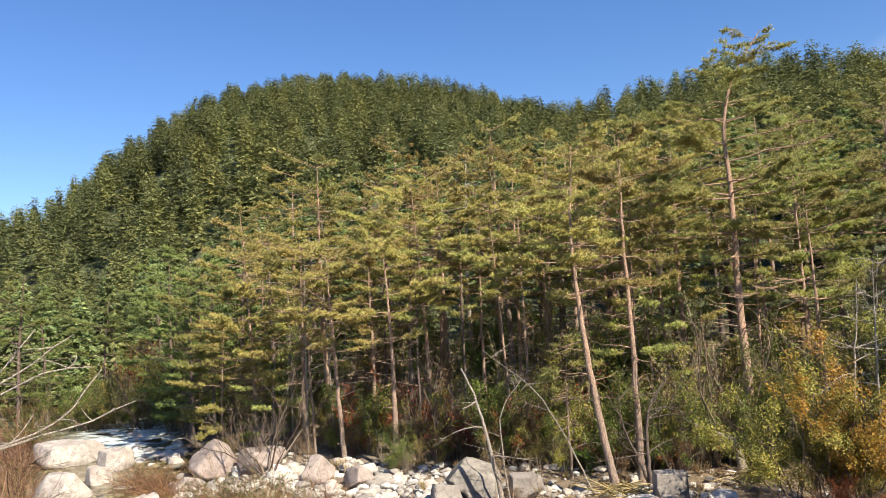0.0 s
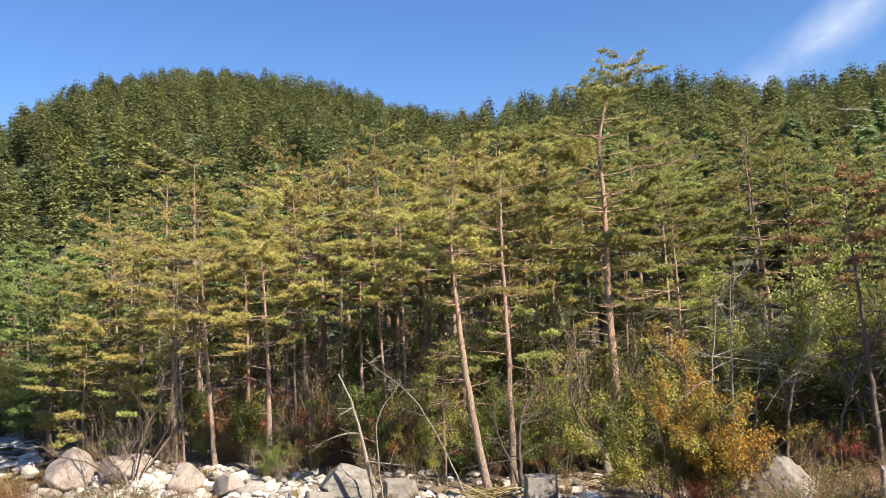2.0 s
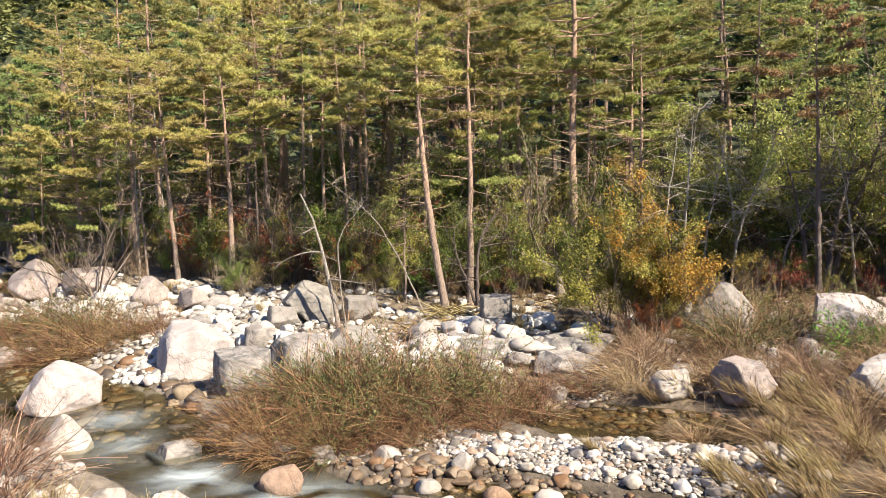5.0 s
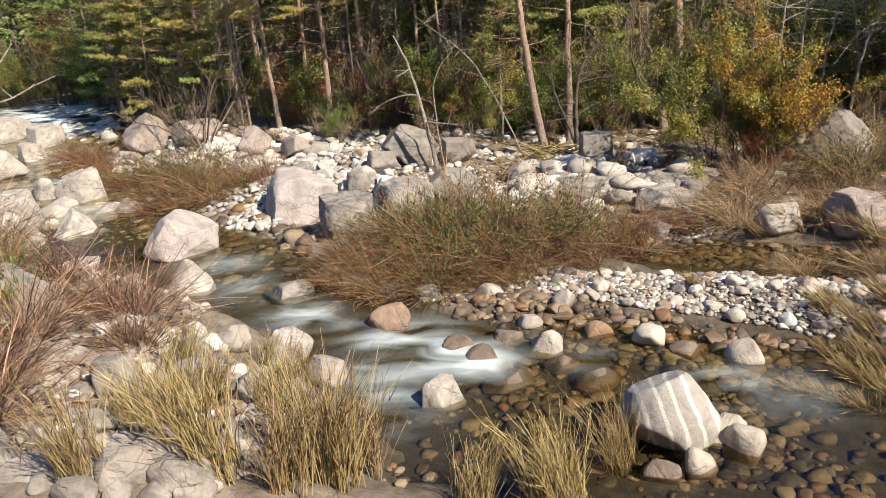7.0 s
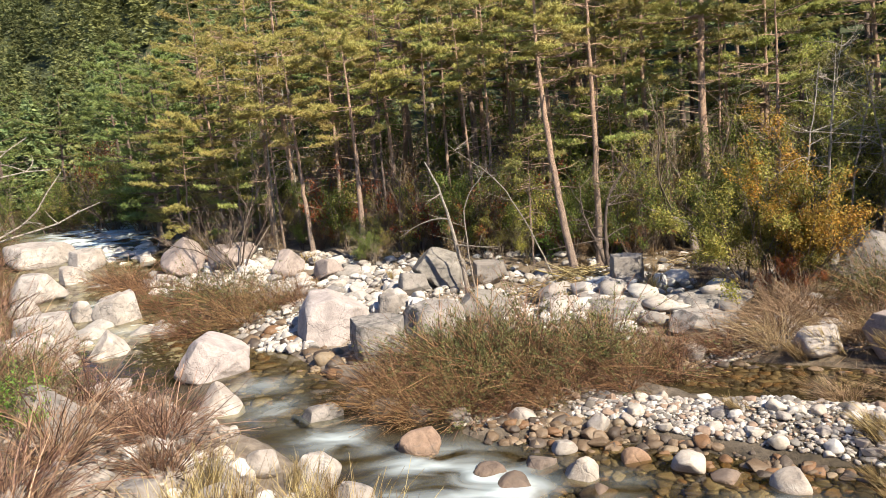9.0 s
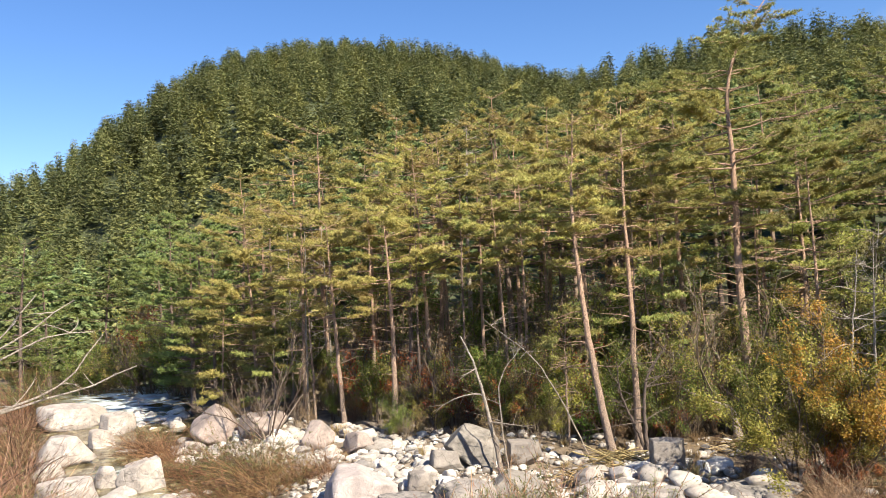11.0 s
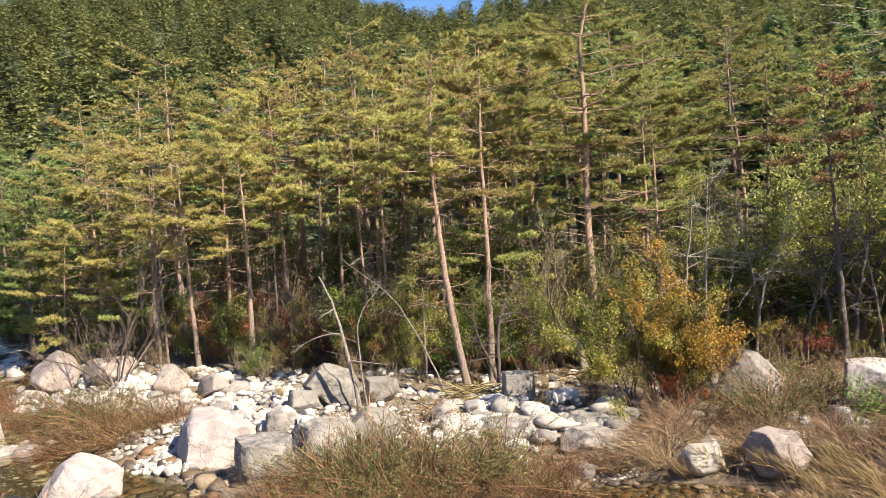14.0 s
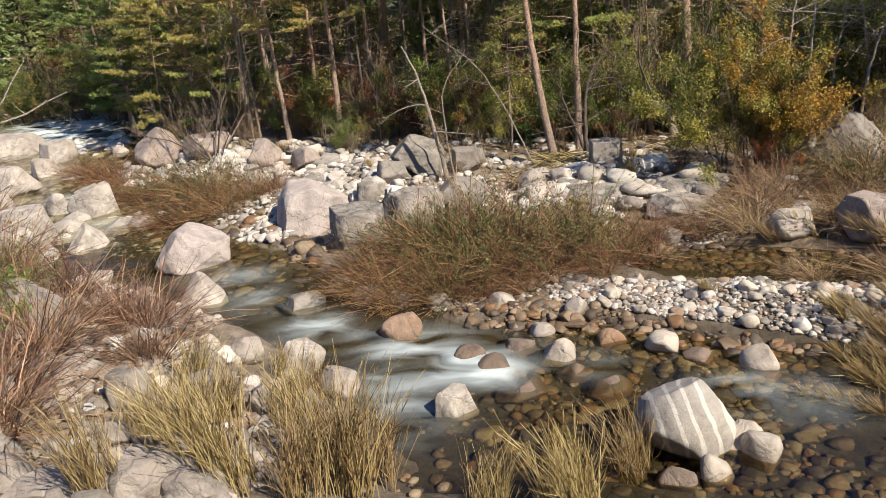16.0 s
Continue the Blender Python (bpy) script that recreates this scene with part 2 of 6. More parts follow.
leaf_lime = leaf_material("broadleaf_lime_leaves", [(0.17, 0.19, 0.05), (0.36, 0.36, 0.10), (0.54, 0.48, 0.17)], 1.0, 0.5)
leaf_fresh = leaf_material("fresh_green_leaves", [(0.10, 0.20, 0.03), (0.19, 0.33, 0.05), (0.28, 0.42, 0.08)], 1.0, 0.4)
leaf_yellow = leaf_material("shrub_leaves_yellow", [(0.15, 0.155, 0.03), (0.31, 0.28, 0.055), (0.46, 0.36, 0.085)], 1.0, 0.4, (0.15, 0.165, 0.04), 0.6)
leaf_orange = leaf_material("shrub_leaves_orange", [(0.34, 0.14, 0.025), (0.47, 0.245, 0.04), (0.47, 0.33, 0.06)], 1.1, 0.4, (0.20, 0.20, 0.045), 0.7)
leaf_rust = leaf_material("rusty_leaves", [(0.30, 0.165, 0.075), (0.44, 0.255, 0.12), (0.50, 0.34, 0.16)], 0.8, 0.35, (0.26, 0.24, 0.07), 0.4)
leaf_red = leaf_material("shrub_leaves_red", [(0.20, 0.04, 0.02), (0.30, 0.07, 0.03), (0.34, 0.14, 0.05)], 0.8, 0.4)
leaf_olive = leaf_material("brush_leaves_olive", [(0.07, 0.085, 0.03), (0.14, 0.15, 0.05), (0.24, 0.22, 0.085)], 1.0, 0.3)
leaf_dry = leaf_material("brush_leaves_dry", [(0.176, 0.096, 0.048), (0.240, 0.144, 0.072), (0.288, 0.200, 0.104)], 1.0, 0.3)
straw = leaf_material("straw_blades", [(0.06, 0.036, 0.016), (0.20, 0.13, 0.055), (0.36, 0.26, 0.12), (0.50, 0.39, 0.20), (0.27, 0.17, 0.065)], 1.0, 0.25)
stem_red = leaf_material("brush_stems_russet", [(0.03, 0.015, 0.01), (0.09, 0.042, 0.023), (0.22, 0.108, 0.055), (0.42, 0.235, 0.125)], 1.0, 0.05)
stem_pink = leaf_material("brush_stems_pinkish", [(0.035, 0.018, 0.011), (0.12, 0.062, 0.038), (0.23, 0.128, 0.076), (0.38, 0.24, 0.15)], 1.0, 0.05)
stem_tan = leaf_material("brush_stems_tan", [(0.08, 0.045, 0.025), (0.22, 0.135, 0.075), (0.38, 0.255, 0.145), (0.50, 0.37, 0.23)], 1.0, 0.05)
stem_brown = leaf_material("twigs_brown", [(0.087, 0.061, 0.043), (0.148, 0.107, 0.076), (0.204, 0.158, 0.117)], 1.0, 0.05)


def bark_material(name, low, high, turn_at, span):
    """Pine bark: grey-brown plates below, flaky orange above."""
    m, nt, p = material(name)
    tco = nt.nodes.new("ShaderNodeTexCoord").outputs["Object"]
    mp = node(nt, "ShaderNodeMapping", Scale=(9.0, 9.0, 2.6))
    nt.links.new(tco, mp.inputs[0])
    vo = nt.nodes.new("ShaderNodeTexVoronoi")
    vo.feature = "DISTANCE_TO_EDGE"
    nt.links.new(mp.outputs[0], vo.inputs["Vector"])
    plate = ramp(nt, vo.outputs["Distance"], (0.0, 0.0), (0.12, 1.0))
    s = nt.nodes.new("ShaderNodeSeparateXYZ")
    nt.links.new(tco, s.inputs[0])
    up = math_node(nt, "DIVIDE", math_node(nt, "SUBTRACT", math_node(nt, "ADD", s.outputs[2], math_node(nt, "MULTIPLY", noise_tex(nt, 1.5, 4, 0.6, tco), 2.5)), turn_at), span, clamp=True)
    tone = mixed(nt, up, low, high)
    tone = mixed(nt, 0.7, tone, ramp(nt, noise_tex(nt, 7, 6, 0.7, mp.outputs[0]), (0.3, 0.5), (0.66, 1.1)), "MULTIPLY")
    tone = mixed(nt, math_node(nt, "MULTIPLY", math_node(nt, "SUBTRACT", 1.0, plate), 0.6), tone, (0.07, 0.05, 0.04))
    nt.links.new(tone, p.inputs["Base Color"])
    p.inputs["Roughness"].default_value = 0.9
    bump(nt, p, math_node(nt, "ADD", plate, noise_tex(nt, 5, 6, 0.7, mp.outputs[0])), 0.9, 0.03)
    return m


bark_pine = bark_material("red_pine_bark", (0.40, 0.295, 0.225), (0.58, 0.37, 0.25), 1.5, 4.0)
bark_dark = bark_material("dark_pine_bark", (0.19, 0.14, 0.115), (0.27, 0.18, 0.13), 3.0, 5.0)
bark_dead = bark_material("dead_wood", (0.42, 0.335, 0.26), (0.54, 0.46, 0.375), 1.0, 4.0)

# water: clear, brown-green, rippled; white where it breaks over the stones
m, nt, p = material("stream_water")
pos = where(nt)
p.inputs["Base Color"].default_value = (0.17, 0.16, 0.085, 1)
p.inputs["Transmission Weight"].default_value = 1.0
p.inputs["IOR"].default_value = 1.33
p.inputs["Roughness"].default_value = 0.03
mpw = node(nt, "ShaderNodeMapping", Rotation=(0, 0, radians(32)), Scale=(0.8, 1.4, 1.0))
nt.links.new(pos, mpw.inputs[0])
att = nt.nodes.new("ShaderNodeAttribute")
att.attribute_name = "foam"
wisps = noise_tex(nt, 1.1, 3, 0.45, mpw.outputs[0], 0.9)
ripples = math_node(nt, "ADD", noise_tex(nt, 2.2, 4, 0.55, mpw.outputs[0], 0.5), math_node(nt, "MULTIPLY", wisps, 0.8))
bump(nt, p, ripples, 0.22, 0.06)
white = math_node(nt, "MULTIPLY", math_node(nt, "MULTIPLY", att.outputs["Fac"], 1.0), math_node(nt, "MULTIPLY", math_node(nt, "SUBTRACT", wisps, 0.33), 2.2, clamp=True))
white = math_node(nt, "MINIMUM", white, 0.9)
fo = node(nt, "ShaderNodeBsdfDiffuse", Color=(0.66, 0.74, 0.74, 1))
mx = nt.nodes.new("ShaderNodeMixShader")
nt.links.new(white, mx.inputs[0])
nt.links.new(p.outputs[0], mx.inputs[1])
nt.links.new(fo.outputs[0], mx.inputs[2])
nt.links.new(mx.outputs[0], nt.nodes["Material Output"].inputs[0])
water_mat = m


# ---- mesh helpers ----
def mesh_of(name, verts, faces, mat, smooth=False):
    """A mesh from arrays; faces: one array, or several of different corner counts."""
    me = bpy.data.meshes.new(name)
    faces = faces if isinstance(faces, (list, tuple)) else [faces]
    faces = [np.asarray(f, dtype=np.int32) for f in faces if len(f)]
    verts = np.asarray(verts, dtype=np.float32)
    me.vertices.add(len(verts))
    me.vertices.foreach_set("co", verts.ravel())
    sizes = np.concatenate([np.full(len(f), f.shape[1], dtype=np.int32) for f in faces])
    loops = np.concatenate([f.ravel() for f in faces])
    me.loops.add(len(loops))
    me.loops.foreach_set("vertex_index", loops)
    me.polygons.add(len(sizes))
    me.polygons.foreach_set("loop_start", np.concatenate([[0], np.cumsum(sizes)[:-1]]).astype(np.int32))
    me.polygons.foreach_set("loop_total", sizes)
    me.polygons.foreach_set("use_smooth", np.full(len(sizes), smooth))
    me.materials.append(mat)
    me.update(calc_edges=True)
    return me


def part(name, verts, faces, mat, parent=None, label="", smooth=False):
    ob = new(name, mesh_of(name, verts, faces, mat, smooth))
    if parent is not None:
        ob.parent = parent
    return tagged(ob, label)


def thing(name, m, label, category, group=""):
    ob = new(name)
    ob.empty_display_size = 0.2
    ob.matrix_world = m
    return tagged(ob, label, category, group)


def joined(pieces):
    """Several (verts, faces) of one corner count as one."""
    vs, fs, n = [], [], 0
    for v, f in pieces:
        vs.append(v)
        fs.append(np.asarray(f) + n)
        n += len(v)
    return np.concatenate(vs), np.concatenate(fs)


def tubes(P, R, sides):
    """Tubes along paths P (m, n, 3) with radii R (m, n)."""
    P, R = np.asarray(P, float), np.asarray(R, float)
    m, n, _ = P.shape
    T = np.gradient(P, axis=1)
    T /= np.linalg.norm(T, axis=2, keepdims=True) + 1e-9
    ref = np.where(np.abs(T[..., 2:3]) > 0.85, np.array([1.0, 0.2, 0]), np.array([0, 0, 1.0]))
    if n > 2:
        ref = np.broadcast_to(ref[:, n // 2:n // 2 + 1], T.shape)
    A = np.cross(T, ref)
    A /= np.linalg.norm(A, axis=2, keepdims=True) + 1e-9
    B = np.cross(T, A)
    w = np.arange(sides) / sides * 2 * np.pi
    ring = A[:, :, None] * np.cos(w)[None, None, :, None] + B[:, :, None] * np.sin(w)[None, None, :, None]
    V = (P[:, :, None] + ring * R[:, :, None, None]).reshape(-1, 3)
    i, j, k = np.meshgrid(np.arange(m), np.arange(n - 1), np.arange(sides), indexing="ij")
    a = (i * n + j) * sides + k
    b = (i * n + j) * sides + (k + 1) % sides
    F = np.stack([a, b, b + sides, a + sides], -1).reshape(-1, 4)
    return V, F


def unit(v):
    return v / (np.linalg.norm(v, axis=-1, keepdims=True) + 1e-9)


def blades(base, way, length, width, rng):
    """Thin triangles from base along way."""
    side = unit(np.cross(way, rng.normal(size=way.shape)))
    h = (width / 2)[:, None] * side
    V = np.stack([base - h, base + h, base + way * length[:, None]], 1).reshape(-1, 3)
    return V, np.arange(len(V)).reshape(-1, 3)


def leaf_quads(mid, normal, along, length, width):
    """Lozenge leaves."""
    along = unit(along - normal * (along * normal).sum(-1, keepdims=True))
    side = np.cross(normal, along)
    a, s = along * (length / 2)[:, None], side * (width / 2)[:, None]
    V = np.stack([mid - a, mid + s * 0.9 - a * 0.1, mid + a, mid - s * 0.9 - a * 0.1], 1).reshape(-1, 3)
    return V, np.arange(len(V)).reshape(-1, 4)


def smooth_path(points, n):
    """A smooth curve with n points through a few."""
    P = np.asarray(points, float)
    s = np.concatenate([[0], np.cumsum(np.linalg.norm(np.diff(P, axis=0), axis=1))])
    if len(P) < 3:
        return np.stack([np.interp(np.linspace(0, s[-1], n), s, P[:, k]) for k in range(3)], 1)
    M = np.gradient(P, s, axis=0)
    out = []
    for q in np.linspace(0, s[-1], n):
        i = min(np.searchsorted(s, q, side="right") - 1, len(s) - 2)
        h = s[i + 1] - s[i]
        u = (q - s[i]) / h
        out.append((2 * u**3 - 3 * u**2 + 1) * P[i] + (u**3 - 2 * u**2 + u) * h * M[i] + (3 * u**2 - 2 * u**3) * P[i + 1] + (u**3 - u**2) * h * M[i + 1])
    return np.array(out)


def value_noise(x, y, seed=0):
    """Smooth noise, about -1 to 1."""
    xi, yi = np.floor(x).astype(int), np.floor(y).astype(int)
    fx, fy = x - xi, y - yi
    fx, fy = fx * fx * (3 - 2 * fx), fy * fy * (3 - 2 * fy)

    def h(i, j):
        n = np.sin(i * 127.1 + j * 311.7 + seed * 74.7) * 43758.5453
        return (n - np.floor(n)) * 2 - 1
    return (h(xi, yi) * (1 - fx) + h(xi + 1, yi) * fx) * (1 - fy) + (h(xi, yi + 1) * (1 - fx) + h(xi + 1, yi + 1) * fx) * fy


# ---- lie of the land ----
# stream, from upstream: x, y, half width, water level
STREAM = np.array([(-100, 105, 4, 6.0), (-48, 72, 4, 3.2), (-28, 56, 4.2, 2.0), (-20, 46, 4.4, 1.4), (-16.5, 39, 4.2, 1.05), (-14.2, 33, 4.2, 0.75), (-12, 27, 4.2, 0.5),
                   (-8.6, 21, 3.1, 0.28), (-4.2, 16.8, 1.9, 0.2), (-2.0, 14.0, 1.35, 0.1), (-0.4, 11.9, 1.6, -0.02), (1.6, 10.3, 2.85, -0.1),
                   (4.2, 8.7, 2.95, -0.14), (8, 7.4, 3, -0.25), (16, 5.5, 3, -0.6), (40, 2, 4, -1.6), (90, -4, 4, -3.0)])
s_ = np.concatenate([[0], np.cumsum(np.hypot(*np.diff(STREAM[:, :2], axis=0).T))])
q_ = np.sort(np.concatenate([np.linspace(0, s_[-1], 160), np.linspace(s_[3], s_[14], 280)]))
LINE = np.stack([np.interp(q_, s_, STREAM[:, k]) for k in range(4)], 1)
for _ in range(6):
    LINE[1:-1, :2] = (LINE[:-2, :2] + LINE[2:, :2] + 2 * LINE[1:-1, :2]) / 4

# ridge: azimuth, elevation of its tree tops, distance
RIDGE = np.array([(-80, 9, 260), (-50, 7, 220), (-36, 7.5, 160), (-28.7, 8.7, 150), (-25.5, 10, 155), (-22, 12.9, 165), (-18, 15.5, 175), (-14.5, 17.0, 185),
                  (-8.8, 17.8, 195), (-2.6, 17.3, 195), (4.3, 16.1, 190), (9.4, 14.5, 180), (12.2, 14.7, 150), (17, 15.6, 140), (20, 16.1, 140),
                  (23, 15.9, 142), (29.7, 14.9, 145), (37.4, 14.4, 150), (41, 14.5, 150), (47.2, 14.7, 150), (60, 14, 160), (95, 9, 240)])
FOOT = np.array([(-80, 90), (-40, 85), (-26, 66), (-18, 50), (-10, 44), (15, 42), (30, 40), (60, 42), (95, 80)])
TREE = 6.2
# low stony mounds: x, y, height, reach
MOUNDS = [(5.0, 19.9, 0.24, 1.7), (13.3, 15.7, 0.36, 2.0), (5.9, 17.0, 0.2, 1.3), (-8.3, 28.8, 0.2, 2.0), (10.2, 18.2, 0.15, 1.3)]


def land(x, y):
    """Height of the ground."""
    x, y = np.asarray(x, float), np.asarray(y, float)
    shape = x.shape
    x, y = x.ravel(), y.ravel()
    d, k = np.empty(len(x)), np.empty(len(x), int)
    for i in range(0, len(x), 4000):
        dd = np.hypot(x[i:i + 4000, None] - LINE[None, :, 0], y[i:i + 4000, None] - LINE[None, :, 1])
        k[i:i + 4000] = dd.argmin(1)
        d[i:i + 4000] = dd.min(1)
    w, wz = LINE[k, 2], LINE[k, 3]
    near = y < np.interp(x, LINE[:, 0], LINE[:, 1])
    r, a = np.hypot(x, y), np.degrees(np.arctan2(x, y))
    bumps = 0.12 * value_noise(x * 0.7, y * 0.7, 1) + 0.07 * value_noise(x * 1.9, y * 1.9, 2) + 0.03 * value_noise(x * 5, y * 5, 3)
    # far side: gravel bar, then forest floor, then hill
    base = np.where(y < 14, 0.04, 0.04 + 0.058 * (y - 14)) + 0.13 * np.exp(-(((x - 5.2) * 0.86 + (y - 12.3) * -0.5) / 2.8) ** 2 - (((x - 5.2) * 0.5 + (y - 12.3) * 0.86) / 0.8) ** 2) + 0.03 * np.clip(x - 6, 0, 30) + sum(m_h * np.exp(-((x - m_x) ** 2 + (y - m_y) ** 2) / m_r**2) for m_x, m_y, m_h, m_r in MOUNDS) + 0.05 * np.clip(y - 27, 0, 30)
    foot = np.interp(a, FOOT[:, 0], FOOT[:, 1])
    rd = np.interp(a, RIDGE[:, 0], RIDGE[:, 2])
    top = EYE + rd * np.tan(np.radians(np.interp(a, RIDGE[:, 0], RIDGE[:, 1]))) - TREE
    u = (r - foot) / (rd - foot)
    f0 = 0.10 + 0.055 * 22 + 2.0
    hill = f0 + (top - f0) * np.where(u < 1, np.clip(u, 0, 1), np.maximum(1 - (u - 1) * 0.6, 0.4)) + 1.2 * value_noise(x * 0.05, y * 0.05, 5) * np.clip(u * 4, 0, 1)
    far = np.where(u > 0, np.maximum(hill, np.minimum(base, f0)), np.minimum(base, f0)) + bumps * np.where(y < 14, 0.5, 1.0)
    # near side: low stony bank and the road's embankment
    bank = wz + np.clip(0.10 + 0.24 * (d - w), 0, 1.1) + bumps
    emb = np.where(y < 1.2, 3.9, np.maximum(3.9 - 0.82 * (y - 1.2), -2))
    nearz = np.maximum(bank, emb)
    z = np.where(near, nearz, far)
    outside = d - w
    rise = wz + 0.10 + np.where(near, 0.5, 0.22) * outside + 0.012 * np.clip(outside, 0, None) ** 2 + bumps * 0.6
    z = np.where(outside > 0, np.minimum(z, np.where(near & (y < 6), z, rise)), z)
    depth = 0.30 * (1 - np.clip(d / w, 0, 1) ** 2)
    z = np.where(outside <= 0, np.minimum(z, wz + 0.10 - depth * 1.6 + bumps * 0.35), z)
    # quiet side pool behind the gravel bar
    px, py = x - 6.4, y - 14.0
    c, s = math.cos(radians(-28)), math.sin(radians(-28))
    e = np.hypot((px * c + py * s) / 3.2, (-px * s + py * c) / 1.15)
    z = np.where(e < 1.25, np.minimum(z, -0.16 + 0.26 * e * e + bumps * 0.25), z)
    behind = np.clip((np.abs(a) - 95) / 40, 0, 1)
    z = z * (1 - behind) + behind * (3.9 + 0.02 * np.clip(r - 8, 0, 400))
    return z.reshape(shape)


def ground_z(x, y):
    return float(land(np.array([x]), np.array([y]))[0])


azs = np.radians(np.concatenate([np.arange(-45, 66, 0.4), np.arange(66, 315, 4.0)]))
rs = np.concatenate([[0.5, 1.0, 1.6, 2.4, 3.2, 4.0, 4.8, 5.5], np.arange(6.0, 30, 0.16), np.geomspace(30, 60, 60)[1:], np.geomspace(60, 330, 70)[1:], [450, 700, 1200, 2200, 4000]])
A_, R_ = np.meshgrid(azs, rs)
gx, gy = (R_ * np.sin(A_)).ravel(), (R_ * np.cos(A_)).ravel()
gz = land(gx, gy)
nr, na = A_.shape
i_, j_ = np.meshgrid(np.arange(nr - 1), np.arange(na), indexing="ij")
gf = np.stack([i_ * na + j_, (i_ + 1) * na + j_, (i_ + 1) * na + (j_ + 1) % na, i_ * na + (j_ + 1) % na], -1).reshape(-1, 4)[:, ::-1]
hub = np.stack([np.full(na, nr * na), np.arange(na), (np.arange(na) + 1) % na], 1)[:, ::-1]
ground = part("ground", np.concatenate([np.stack([gx, gy, gz], 1), [[0.0, 0.0, gz[0]]]]), [gf, hub], soil_mat, smooth=True)
tagged(ground, "stony stream bank and leaf-littered forest floor rising to a hill", "ground", kind="structure")

# water sheet of the stream, from side to side, and of the side pool
qq = np.arange(s_[2], s_[14], 0.16)
C = np.stack([np.interp(qq, q_, LINE[:, k]) for k in range(4)], 1)
Tn = unit(np.gradient(C[:, :2], axis=0))
side_ = np.stack([-Tn[:, 1], Tn[:, 0]], 1)
lat = np.linspace(-1.25, 1.25, 41)
wx = C[:, None, 0] + side_[:, None, 0] * lat[None] * C[:, None, 2]
wy = C[:, None, 1] + side_[:, None, 1] * lat[None] * C[:, None, 2]
# rapids: x, y, reach, strength
RAPIDS = [(-3.6, 16.4, 0.6, 0.35), (-3.2, 14.9, 0.55, 0.55), (-2.7, 14.3, 0.4, 0.25), (-1.8, 13.3, 0.6, 0.75), (-1.2, 12.9, 0.4, 0.4), (-0.2, 12.2, 0.75, 0.75), (0.4, 11.5, 0.8, 1.0), (1.0, 11.1, 0.5, 1.4), (-0.4, 11.0, 0.7, 0.8),
          (-0.5, 10.1, 0.6, 0.75), (2.5, 11.0, 0.4, 0.3), (4.3, 9.7, 0.6, 0.45), (5.2, 9.4, 0.5, 0.35), (-8.2, 21.8, 0.7, 0.35), (-15.0, 38.0, 2.2, 1.8), (-15.5, 41, 2.6, 2.0), (-13.4, 34.2, 1.4, 1.1), (-10.5, 25, 0.8, 0.6)]
foam = np.zeros_like(wx)
for fx_, fy_, fr_, fs_ in RAPIDS:
    foam = np.maximum(foam, fs_ * np.exp(-((wx - fx_) ** 2 + (wy - fy_) ** 2) / fr_**2))
wzz = C[:, None, 3] + 0.012 * value_noise(wx * 2.2, wy * 2.2, 8) + foam * (0.03 * value_noise(wx * 1.7, wy * 1.7, 9) + 0.02 * value_noise(wx * 5, wy * 5, 10))
n1, n2 = wx.shape
i_, j_ = np.meshgrid(np.arange(n1 - 1), np.arange(n2 - 1), indexing="ij")
wf = np.stack([i_ * n2 + j_, (i_ + 1) * n2 + j_, (i_ + 1) * n2 + j_ + 1, i_ * n2 + j_ + 1], -1).reshape(-1, 4)
water = part("water", np.stack([wx, wy, wzz], -1).reshape(-1, 3), wf, water_mat, smooth=True)
tagged(water, "clear shallow mountain stream with white rapids over stones", "water", kind="structure")
water.visible_shadow = False
water.data.attributes.new("foam", "FLOAT", "POINT").data.foreach_set("value", foam.ravel().astype(np.float32))
ang = np.linspace(0, 2 * np.pi, 40, endpoint=False)
c, s = math.cos(radians(-28)), math.sin(radians(-28))
ex, ey = 3.7 * np.cos(ang), 1.4 * np.sin(ang)
pv = np.stack([6.4 + ex * c - ey * s, 14.0 + ex * s + ey * c, np.full(40, 0.045)], 1)
pv = np.concatenate([pv, [[6.4, 14.0, 0.045]]])
pool = part("water", pv, np.array([(i, (i + 1) % 40, 40) for i in range(40)]), water_mat)
tagged(pool, "still shallow side pool with a brown pebbly bed", "water", kind="structure")
pool.visible_shadow = False


# ---- stones ----
def unit_ball(level):
    bm = bmesh.new()
    bmesh.ops.create_icosphere(bm, subdivisions=level, radius=1.0)
    V = np.array([v.co for v in bm.verts])
    F = np.array([[v.index for v in f.verts] for f in bm.faces])
    bm.free()
    return V, F


BALL = {n: unit_ball(n) for n in (1, 2, 3, 4, 5)}


